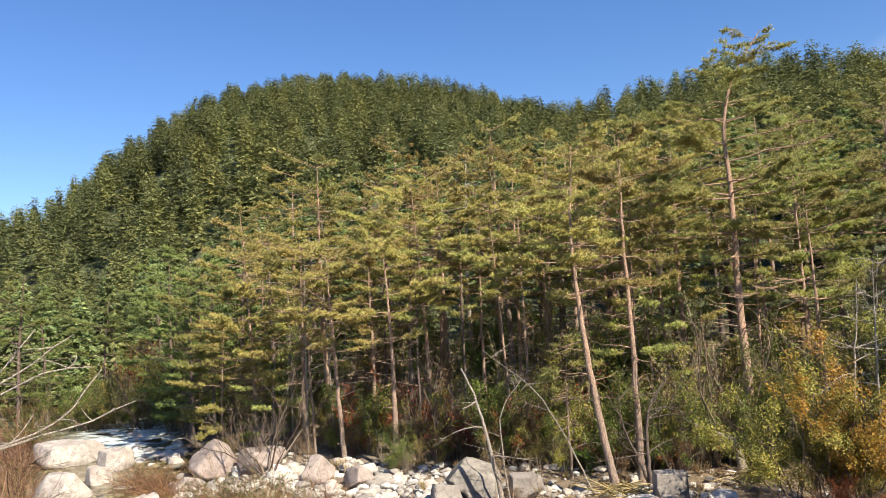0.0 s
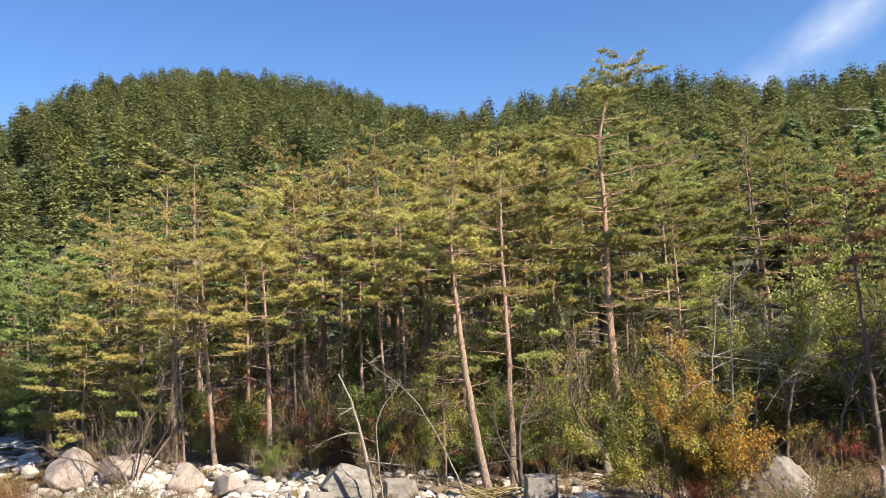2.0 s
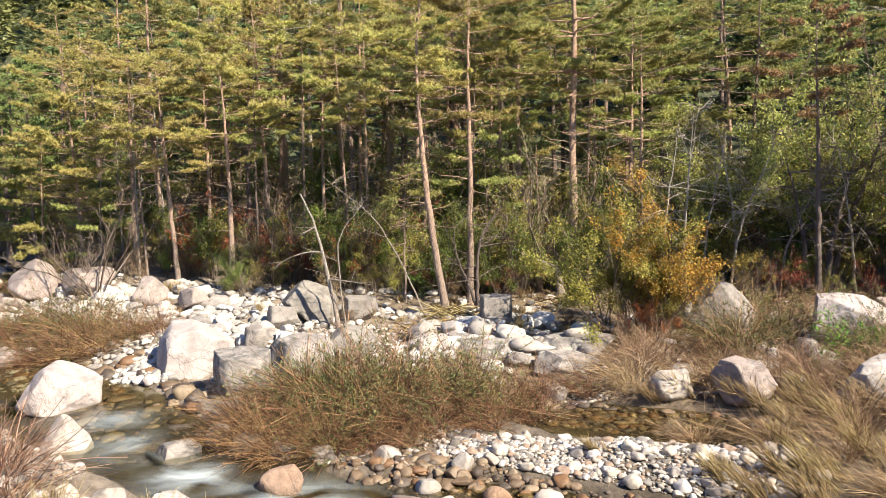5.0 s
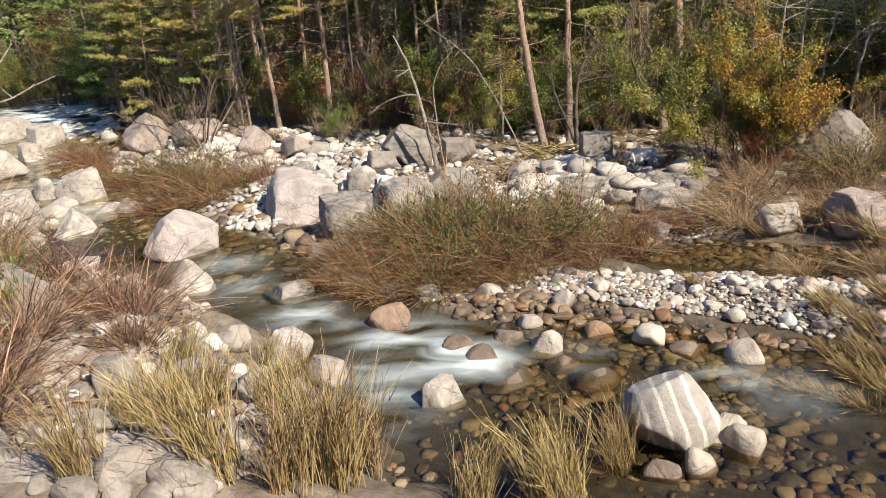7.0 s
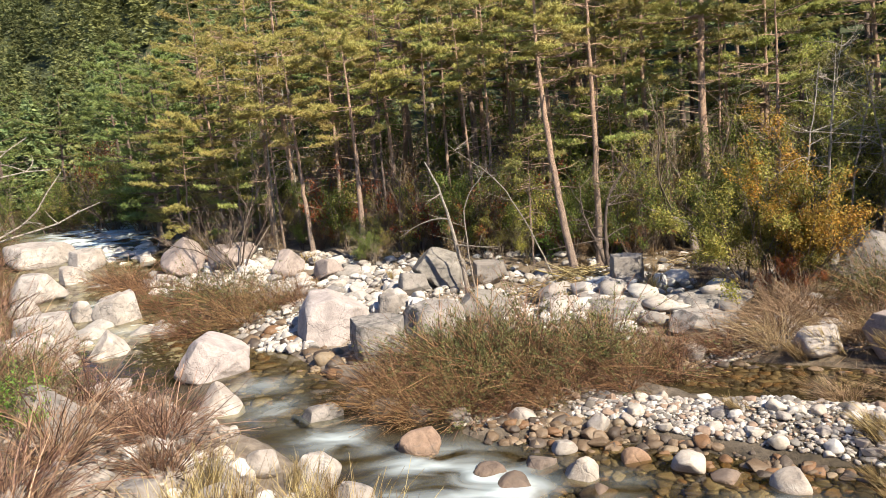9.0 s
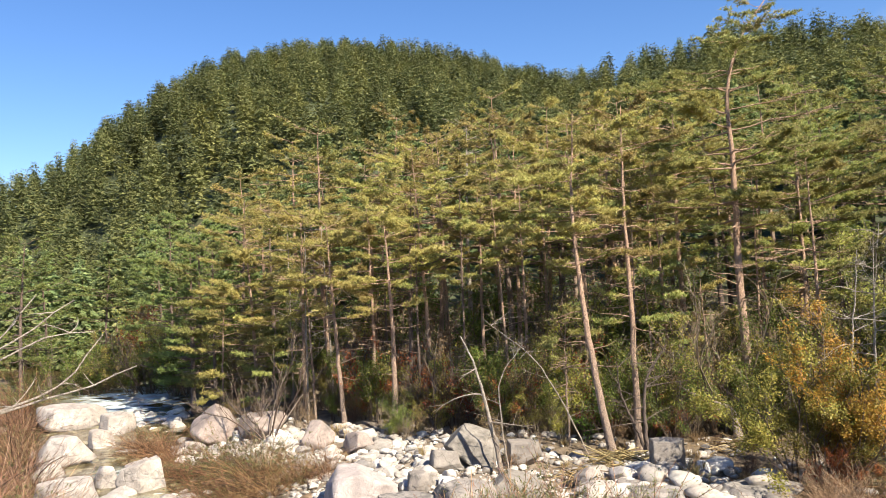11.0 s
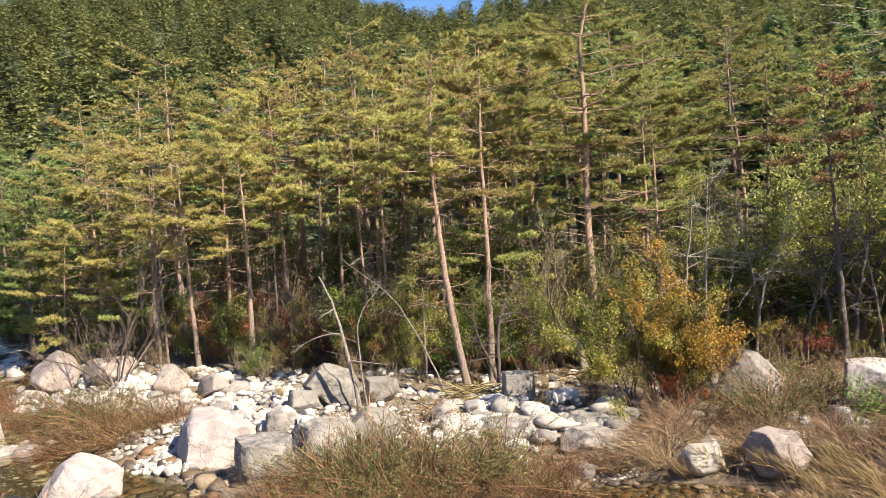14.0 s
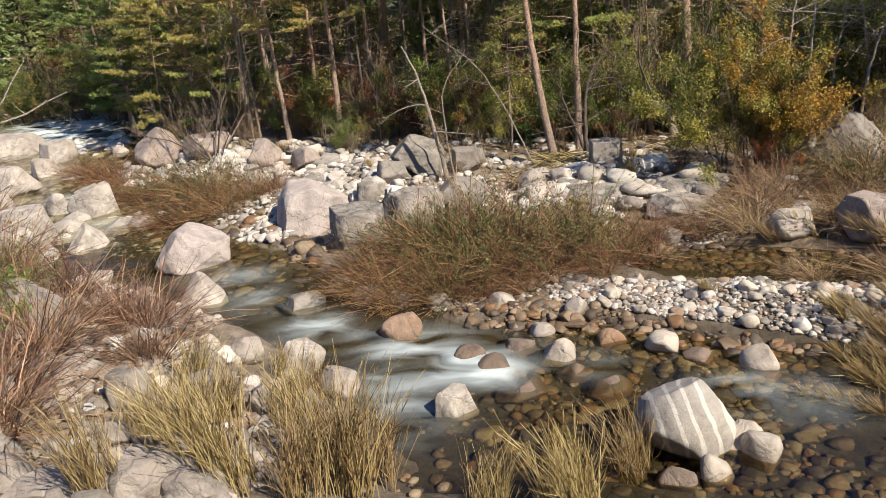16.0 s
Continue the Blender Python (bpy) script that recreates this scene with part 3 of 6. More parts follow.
def stone(level, seed, cuts=9, rough=0.06, angular=0.66, block=False, faces=()):
    """A stone about 1 across: a ball cut by random planes, or by given ones first, then roughened."""
    rng = np.random.default_rng(seed)
    V, F = BALL[level]
    V = V.copy()
    planes = [(unit(rng.normal(size=3)), rng.uniform(angular - 0.16, angular + 0.12), 0.93) for _ in range(cuts)]
    if faces:
        planes = [(unit(np.array(f[:3], float)), f[3], 0.97) for f in faces]
        planes += [(unit(rng.normal(size=3)), rng.uniform(0.66, 0.82), 0.85) for _ in range(7)]
    elif block:
        a0 = rng.uniform(0, 6.28)
        planes = [(unit(np.array([rng.normal(0, 0.25), rng.normal(0, 0.25), 1.0])), rng.uniform(0.44, 0.62), 0.96)]
        planes += [(unit(np.array([math.cos(a0 + k * 1.26 + 0.3 * rng.normal()), math.sin(a0 + k * 1.26 + 0.3 * rng.normal()), rng.uniform(0.05, 0.75)])), rng.uniform(0.48, 0.74), 0.96) for k in range(5)]
        planes += [(unit(rng.normal(size=3) + (0, 0, 0.6)), rng.uniform(0.58, 0.78), 0.92) for _ in range(6)]
    for n, cut, hard in planes:
        over = np.maximum(V @ n - cut, 0)
        V -= over[:, None] * n * hard
    if rough:
        off = Vector(rng.uniform(-50, 50, 3))
        D = np.array([noise.fractal(Vector(v) * 1.5 + off, 0.9, 2.1, 5) for v in V])
        V *= (1 + rough * D)[:, None]
    V /= np.ptp(V, axis=0)
    V -= (V.max(0) + V.min(0)) / 2
    return V, F


# faces of the boulders with a marked shape: normal and distance in a ball
FACES = {
    "flat_left": [(-1, -0.2, 0.2, 0.62), (-0.1, -0.1, 1, 0.6), (0.5, 0, 0.85, 0.6), (0.1, -1, 0.25, 0.58), (0.9, -0.4, 0.1, 0.8)],
    "hump": [(-0.8, -0.1, 0.6, 0.62), (0.5, -0.1, 0.85, 0.5), (-0.1, -0.05, 1, 0.66), (0, -1, 0.35, 0.6), (0.9, -0.4, 0.2, 0.75)],
    "block": [(0.03, -0.05, 1, 0.5), (-1, -0.15, 0.05, 0.58), (0.1, -1, 0.1, 0.6), (1, -0.2, 0.1, 0.72)],
    "tilted": [(0.45, -0.25, 0.85, 0.5), (-0.75, -0.2, -0.6, 0.45), (0.1, -0.95, 0.3, 0.55), (-0.75, 0, 0.65, 0.62), (1, -0.2, 0, 0.7)],
    "peak": [(0.75, -0.25, 0.6, 0.48), (-0.7, -0.3, 0.65, 0.5), (0, -1, 0.4, 0.5)],
    "wedge": [(0.45, -0.25, 0.85, 0.48), (-1, -0.1, 0.1, 0.62), (0.1, -1, 0.35, 0.55), (0, 0, 1, 0.6)],
    "mound": [(0.7, -0.25, 0.65, 0.6), (-0.65, -0.3, 0.7, 0.58), (0, -1, 0.4, 0.6)],
    "slab": [(0.05, -0.1, 1, 0.4), (-0.8, -0.4, 0.3, 0.6), (0.8, -0.4, 0.3, 0.65), (0.1, -1, 0.3, 0.6)],
}


def boulder(kind, x, y, z, w, h, seed, shape=None):
    rng = np.random.default_rng(seed)
    level = 5 if w > 0.95 and y < 20 else 4 if w > 0.5 else 3
    river = kind in ("tan", "orange", "brown", "stripe")
    V, F = stone(level, seed, 5 if kind == "stripe" else 10 if river else 13, 0.06, 0.80 if kind == "stripe" else 0.68 if river else 0.6, not river and w * h < 2.0, FACES[shape] if shape else ())
    h = h * 0.75 if kind == "brown" else h
    d = w * rng.uniform(0.75, 0.95)
    V = V * ((1.0 if river else 1.04) * w, d, h * 1.3)
    gz_ = ground_z(x, y)
    top = z + h
    low = min(top - (1.5 if river else 1.45) * h, gz_ - 0.08)
    tall = top - low
    if river:
        V[:, :2] *= 1.15
    V[:, 2] = V[:, 2] / np.ptp(V[:, 2]) * tall
    V[:, 2] -= V[:, 2].min()
    turn = 0.0 if shape else rng.uniform(-0.4, 0.4)
    ob = part("boulder" if w > 0.55 else "river_stone", V, F, ROCK[kind], smooth=True)
    ob.matrix_world = pose(x, y, low, 0, 0, math.degrees(turn) - (math.degrees(math.atan2(x, y)) if shape else 0.0))
    return ob


BOULDERS = [
    ("big", -2.36, 19.42, 0.3, 1.74, 1.09, "flat_left"),
    ("big", -4.92, 17.66, 0.18, 1.64, 0.88, "hump"),
    ("mid", -4.21, 15.12, 0.12, 0.91, 0.62, "peak"),
    ("rough", -2.2, 14.4, 0.08, 0.82, 0.3),
    ("orange", -0.36, 12.79, 0.0, 0.65, 0.32),
    ("tan", 2.02, 11.38, -0.1, 0.52, 0.32),
    ("brown", 1.02, 11.31, -0.12, 0.60, 0.26),
    ("mid", 0.34, 10.1, -0.1, 0.6, 0.39),
    ("stripe", 3.1, 8.73, -0.18, 1.07, 0.91),
    ("tan", 3.7, 8.57, -0.15, 0.53, 0.27),
    ("tan", 3.88, 8.25, -0.18, 0.49, 0.31),
    ("tan", 3.21, 8.32, -0.12, 0.36, 0.14),
    ("tan", 3.19, 7.96, -0.18, 0.39, 0.3),
    ("brown", 2.71, 7.96, -0.18, 0.42, 0.25),
    ("tan", 3.65, 11.32, -0.08, 0.45, 0.24),
    ("tan", 1.45, 13.34, 0.0, 0.44, 0.3),
    ("tan", 2.64, 12.69, 0.02, 0.37, 0.3),
    ("tan", 4.82, 10.48, -0.08, 0.49, 0.23),
    ("brown", 2.57, 10.45, -0.2, 0.66, 0.16),
    ("brown", 1.5, 11.9, -0.1, 0.5, 0.22),
    ("brown", 0.7, 11.75, -0.1, 0.45, 0.2),
    ("tan", 1.95, 12.3, -0.06, 0.4, 0.18),
    ("orange", 3.0, 11.8, -0.1, 0.42, 0.18),
    ("brown", 2.2, 10.95, -0.18, 0.5, 0.18),
    ("brown", 1.3, 10.6, -0.2, 0.7, 0.18),
    ("brown", 4.1, 10.9, -0.15, 0.45, 0.17),
    ("grey", -6.53, 13.1, 0.5, 1.46, 1.07, "hump"),
    ("grey", -3.85, 9.75, 0.7, 0.75, 0.56),
    ("grey", -3.03, 9.93, 0.6, 0.67, 0.44),
    ("grey", -3.7, 7.85, 0.9, 0.41, 0.37),
    ("grey", -3.42, 7.78, 0.9, 0.37, 0.34),
    ("grey", -4.0, 7.59, 0.95, 0.99, 0.2),
    ("grey", -3.04, 7.29, 0.95, 0.59, 0.37),
    ("grey", -2.47, 8.03, 0.8, 0.33, 0.17),
    ("grey", -2.25, 9.85, 0.5, 0.39, 0.27),
    ("mid", -1.98, 11.61, 0.15, 0.73, 0.42),
    ("grey", -1.29, 10.66, 0.2, 0.62, 0.34),
    ("mid", -2.77, 11.95, 0.25, 0.55, 0.38),
    ("tan", -2.97, 9.24, 0.7, 0.23, 0.25),
    ("mid", -9.76, 20.33, 0.45, 1.5, 0.83, "slab"),
    ("mid", -8.02, 19.79, 0.28, 0.98, 0.59, "peak"),
    ("mid", -6.93, 16.82, 0.25, 0.91, 0.2),
    ("mid", -10.2, 23.7, 0.4, 0.94, 0.59),
    ("mid", -9.02, 23.22, 0.42, 1.31, 0.75),
    ("mid", -12.9, 26.8, 0.5, 1.85, 0.9),
    ("mid", -15.6, 33.3, 0.8, 2.6, 0.85, "slab"),
    ("mid", -9.5, 18.5, 0.3, 2.2, 0.95),
    ("mid", -12.25, 24.5, 0.43, 0.96, 0.5),
    ("rough", 4.5, 18.7, 0.45, 2.1, 0.3, "slab"),
    ("rough", 6.6, 18.3, 0.42, 1.9, 0.32, "slab"),
    ("grey", 3.4, 20.4, 0.6, 1.3, 0.3),
    ("mid", -12.71, 29.12, 0.6, 0.89, 0.62),
    ("mid", -13.04, 31.52, 0.85, 1.3, 0.6, "slab"),
    ("rosy", -8.48, 28.98, 0.9, 1.77, 0.95, "peak"),
    ("rosy", -6.66, 28.23, 0.9, 1.65, 0.65, "slab"),
    ("rosy", -4.36, 25.63, 0.85, 1.09, 0.75),
    ("rosy", -3.04, 24.9, 0.85, 1.05, 0.49),
    ("dark", 0.4, 22.64, 0.7, 1.5, 0.98, "tilted"),
    ("dark", 1.28, 19.06, 0.55, 1.28, 0.6, "tilted"),
    ("rough", -1.17, 17.53, 0.25, 1.25, 0.87, "block"),
    ("rough", 0.09, 18.38, 0.4, 1.43, 0.71, "slab"),
    ("dark", 1.82, 22.49, 0.75, 0.95, 0.45, "block"),
    ("grey", 5.25, 20.63, 0.8, 0.85, 0.58, "block"),
    ("mid", 3.16, 19.04, 0.6, 1.02, 0.27),
    ("rough", 5.91, 16.93, 0.38, 1.5, 0.4),
    ("dark", 10.34, 18.31, 0.7, 1.9, 1.22, "mound"),
    ("rough", 9.57, 18.43, 0.7, 0.44, 0.93),
    ("mid", 7.52, 15.02, 0.3, 0.87, 0.45),
    ("rosy", 8.71, 14.32, 0.4, 1.19, 0.63),
    ("tan", 5.32, 15.69, 0.2, 0.48, 0.22),
    ("grey", -0.96, 20.66, 0.5, 0.81, 0.45),
    ("big", 12.66, 16.39, 0.72, 1.7, 0.98, "wedge"),
    ("rosy", 14.1, 16.51, 0.75, 1.14, 0.76, "slab"),
    ("rosy", 13.91, 14.83, 0.65, 1.42, 0.96, "flat_left"),
    ("grey", 12.45, 13.42, 0.45, 1.42, 0.67),
    ("mid", 10.75, 13.18, 0.4, 1.09, 0.84),
    ("grey", 18.75, 19.66, 1.0, 1.14, 0.98),
    ("grey", 16.4, 19.0, 0.9, 1.0, 0.6),
    ("dark", 17.4, 19.2, 0.95, 0.8, 0.9),
    ("grey", 15.4, 17.9, 0.8, 0.9, 0.5),
    # four dark rocks whose colour also holds the shade under the brush
    ("dark", -0.95, 14.5, 0.0, 0.7, 0.34),
    ("dark", -0.3, 14.05, 0.0, 0.6, 0.3),
    ("dark", 0.35, 13.8, 0.0, 0.5, 0.26),
    ("dark", -1.5, 15.0, 0.05, 0.6, 0.36),
    ("dark", -0.35, 22.0, 0.65, 0.9, 0.55),
    ("grey", 16.73, 17.24, 0.8, 0.68, 0.43),
]
LOOKS = {"big": "smooth pale pinkish granite boulder standing in the stream", "mid": "cream granite boulder with worn edges on the stream bank",
         "rosy": "rosy grey granite boulder with lichen on the bank", "grey": "grey granite boulder half buried in the stony bank",
         "rough": "lichen-blotched grey granite boulder among brushwood", "dark": "dark weathered rock at the forest edge",
         "tan": "rounded tan river stone lying in shallow water", "orange": "rust-stained rounded stone in the rapids",
         "brown": "wet brown river stone under shallow water", "stripe": "grey boulder with white quartz bands beside reeds"}
for i, (kind, x, y, z, w, h, *shape) in enumerate(BOULDERS):
    tagged(boulder(kind, x, y, z, w, h, 100 + i, *shape), LOOKS[kind], "boulder" if w > 0.55 else "stone", "boulders of the stream")


def heap(name, spots, mats, label, group, sizes, seed, flat=0.7):
    """Loose stones as things of their own on shared meshes."""
    rng = np.random.default_rng(seed)
    kinds = [mesh_of(name, *stone(3, seed * 31 + k, 11, 0.06, 0.60, k % 3 != 0), mats, smooth=True) for k in range(9)]
    z = land(spots[:, 0], spots[:, 1])
    for (x, y), g in zip(spots, z):
        size = sizes[0] * (sizes[1] / sizes[0]) ** (rng.random() ** 1.6)
        ob = new(name, kinds[rng.integers(9)])
        sx, sy, sz = size * rng.uniform(0.8, 1.25), size * rng.uniform(0.8, 1.2), size * rng.uniform(flat - 0.15, flat + 0.15)
        ob.matrix_world = pose(x, y, g + sz * 0.26, rng.uniform(-18, 18), rng.uniform(-18, 18), rng.uniform(0, 360)) @ Matrix.Diagonal((sx, sy, sz, 1))
        tagged(ob, label, "stone", group)


def scatter(n, rng, *quads):
    """n points spread over four-cornered patches."""
    out = []
    for k in range(n):
        q = np.array(quads[k % len(quads)])
        u, v = rng.random(2)
        out.append((q[0] * (1 - u) + q[1] * u) * (1 - v) + (q[3] * (1 - u) + q[2] * u) * v)
    return np.array(out)


rng = np.random.default_rng(7)
BAR = [(2.2, 13.3), (4.7, 11.8), (6.3, 12.9), (3.0, 14.0)]
BAR_R = [(4.7, 11.8), (7.2, 10.2), (8.8, 11.6), (6.3, 12.9)]
heap("cobble", scatter(170, rng, BAR, BAR_R), cobble_mat, "rounded grey and white cobble on the gravel bar", "cobbles of the gravel bar", (0.09, 0.34), 11)
PILE = [(-2.4, 20.8), (-0.2, 20.2), (0.2, 24.2), (-3.4, 26.6)]
PILE_L = [(-4.2, 19.1), (-2.9, 18.3), (-2.3, 19.8), (-3.6, 20.6)]
PILE_B = [(-9.5, 25.5), (-4.5, 23.8), (-3.2, 27.0), (-9.0, 30.0)]
PILE_R = [(2.6, 18.2), (6.5, 17.6), (7.0, 21.5), (3.0, 21.5)]
heap("bank_stone", scatter(205, rng, PILE, PILE, PILE_B, PILE_R), white_mat, "sun-bleached stone on the stony bank", "bleached stones of the bank", (0.22, 0.62), 13)
heap("pebble", scatter(110, rng, PILE_L), white_mat, "small bleached stone beside the pool", "pebbles beside the pool", (0.12, 0.34), 17)
LEFT_BANK = [(-6.2, 9.0), (-2.2, 7.0), (-1.6, 10.2), (-4.6, 13.5)]
heap("boulder", scatter(46, rng, LEFT_BANK, [(-5.2, 7.4), (-2.6, 6.4), (-2.0, 8.4), (-4.4, 9.6)]), ROCK["grey"], "grey granite boulder half buried in the stony bank", "boulders of the near bank", (0.28, 0.72), 53)
heap("bank_cobble", scatter(90, rng, LEFT_BANK), cobble_mat, "grey cobble half hidden in dry reeds", "cobbles among the reeds", (0.15, 0.4), 19)
heap("boulder", scatter(46, rng, [(-15.5, 33), (-10, 22.5), (-7.2, 23), (-12, 36)], [(-12, 25), (-8, 19.5), (-6.5, 21), (-9.5, 26)]), ROCK["mid"], "cream granite boulder with worn edges in the upper stream", "boulders of the upper stream", (0.35, 1.05), 47)
heap("stream_rock", scatter(150, rng, [(-16, 36), (-10, 24), (-8, 27), (-13, 38)], [(-17, 42), (-13, 31), (-10, 32), (-14, 42)], [(-15, 28), (-11, 24.5), (-8, 27), (-12, 36)], [(9, 15), (13, 13), (15, 17), (11, 18)]), white_mat, "sun-bleached stone on the stony bank", "bleached stones of the bank", (0.3, 0.8), 23)

heap("stream_rock", scatter(145, rng, [(-17.5, 36), (-12.6, 24.5), (-10.2, 25), (-14, 37)], [(-18.5, 40), (-15.5, 33), (-12.5, 34), (-15.5, 43)], [(-11.6, 24.2), (-9.6, 20.6), (-7.4, 21.6), (-9.4, 25.6)]), white_mat, "sun-bleached rock piled in the upper stream", "bleached rocks of the upper stream", (0.35, 1.2), 25, 0.55)


bed_stone_mat = stone_mix("wet_bed_stone", [(0.14, 0.092, 0.052), (0.21, 0.145, 0.088), (0.07, 0.05, 0.034), (0.26, 0.195, 0.125), (0.20, 0.11, 0.05), (0.10, 0.075, 0.055)], False, 0.3)
heap("bed_stone", scatter(270, rng, [(1.5, 11.5), (4.5, 9.6), (5.0, 7.0), (0.5, 9.0)], [(4.0, 10.2), (7.4, 8.2), (7.8, 9.8), (4.6, 11.4)], [(0.4, 13.0), (4.4, 10.0), (5.2, 11.0), (1.6, 13.2)]), bed_stone_mat, "brown rounded stone under the clear water", "stones of the stream bed", (0.14, 0.36), 45, 0.6)


def pebble_mass(name, spots, sizes, mat, label, seed, sink=0.2, level=2):
    rng = np.random.default_rng(seed)
    shapes = [stone(level, seed * 7 + k, 9, 0.06, 0.58) for k in range(6)]
    n = len(spots)
    z = land(spots[:, 0], spots[:, 1])
    pick = rng.integers(6, size=n)
    size = sizes[0] * (sizes[1] / sizes[0]) ** (rng.random(n) ** 1.5)
    V = np.stack([s[0] for s in shapes])[pick]
    F = shapes[0][1]
    V = V * (size[:, None] * rng.uniform(0.75, 1.3, (n, 3)) * (1, 1, 0.65))[:, None]
    t = rng.uniform(0, 2 * np.pi, n)
    X = V[..., 0] * np.cos(t)[:, None] - V[..., 1] * np.sin(t)[:, None] + spots[:, None, 0]
    Y = V[..., 0] * np.sin(t)[:, None] + V[..., 1] * np.cos(t)[:, None] + spots[:, None, 1]
    Z = V[..., 2] + (z + size * sink)[:, None]
    nv = V.shape[1]
    return tagged(part(name, np.stack([X, Y, Z], -1).reshape(-1, 3), (F[None] + (np.arange(n) * nv)[:, None, None]).reshape(-1, 3), mat, smooth=True), label, "stones", kind="stuff")


pebble_mass("gravel", scatter(2000, rng, BAR, BAR_R, [(0.2, 13.6), (1.8, 12.8), (3.4, 14.2), (0.4, 14.6)], BAR, PILE_L), (0.05, 0.17), gravel_mat, "small mixed gravel between the cobbles", 29)
pebble_mass("gravel", scatter(2000, rng, PILE, PILE_B, PILE_R, [(-6, 18.5), (-3.5, 19), (-3, 22), (-8, 23)], [(-0.5, 18.6), (3, 17.8), (6, 22.5), (0, 24)], [(7, 17), (14, 15), (16, 18), (8, 21)]), (0.08, 0.34), pale_gravel_mat, "small bleached stones between larger ones", 31)
pebble_mass("stream_bed_stones", scatter(3000, rng, [(3.4, 15.0), (7.4, 13.0), (9.2, 13.0), (4.6, 15.8)], [(0.4, 13.4), (4.4, 10.0), (5.2, 11.2), (1.8, 13.6)], [(4.0, 10.2), (7.4, 8.2), (7.8, 9.8), (4.6, 11.4)], [(-0.6, 8.0), (5.5, 6.0), (7, 9.4), (0.6, 12.8)], [(1.5, 11.5), (4.5, 9.6), (5.0, 7.0), (0.5, 9.0)], [(4.2, 15.2), (8.8, 12.6), (9, 13.6), (5, 15.8)]), (0.06, 0.30), bed_mat, "brown stones under the clear water", 37, 0.05)
pebble_mass("rubble", scatter(480, rng, [(-18.5, 37), (-13.2, 25.5), (-10.5, 25.5), (-14.5, 38)], [(-12.4, 24.5), (-10.2, 20.4), (-7.0, 21.4), (-9.2, 26)]), (0.15, 0.6), pale_gravel_mat, "broken pale rubble of the upper stream", 75, 0.12)
pebble_mass("rubble", scatter(760, rng, [(-4.0, 26.2), (1.0, 23.8), (1.6, 26.0), (-4.0, 28.2)], [(1.0, 23.0), (8.0, 21.6), (8.6, 23.6), (1.6, 25.6)], [(-9.5, 29.5), (-4.0, 26.5), (-4.0, 28.5), (-9.0, 31.5)], [(9, 19), (15, 16.8), (17, 19.5), (10, 22)]), (0.08, 0.42), pale_gravel_mat, "broken pale rubble at the foot of the wood", 73, 0.15)
pebble_mass("stream_bed_stones", scatter(500, rng, [(-10, 25), (-3, 14), (-1.5, 17.5), (-8, 26)]), (0.15, 0.5), bed_mat, "brown stones under the clear water", 41, 0.0)
pebble_mass("gravel", scatter(1500, rng, LEFT_BANK, LEFT_BANK, [(-8.5, 14), (-4.0, 9.5), (-3.4, 13.4), (-7.0, 17.5)]), (0.06, 0.26), bank_gravel_mat, "small stones of the near bank", 43)
pebble_mass("rubble", scatter(150, rng, [(2.5, 16.3), (8.6, 15.4), (9.2, 19.0), (3.0, 20.6)], [(-6, 23.5), (-2.5, 23), (-1.5, 26), (-6, 28)]), (0.2, 0.75), pale_gravel_mat, "broken pale rubble on the stony bank", 59, 0.15)
pebble_mass("fine_gravel", scatter(6000, rng, BAR, BAR_R, BAR, [(2.6, 13.6), (6.0, 12.4), (8.8, 11.4), (9.6, 12.6)], [(3.6, 15.0), (6.4, 15.6), (9.6, 14.4), (8.0, 16.6)]), (0.04, 0.11), gravel_mat, "fine gravel and pebbles of the bar", 67, 0.2, 1)
pebble_mass("fine_gravel", scatter(2700, rng, PILE_L, [(-7.5, 19), (-3.5, 18.6), (-2.5, 23), (-8, 24.5)], [(-2, 18.2), (2.5, 17.4), (4, 22), (-2, 23)]), (0.05, 0.15), pale_gravel_mat, "fine pale gravel between the stones", 69, 0.2, 1)


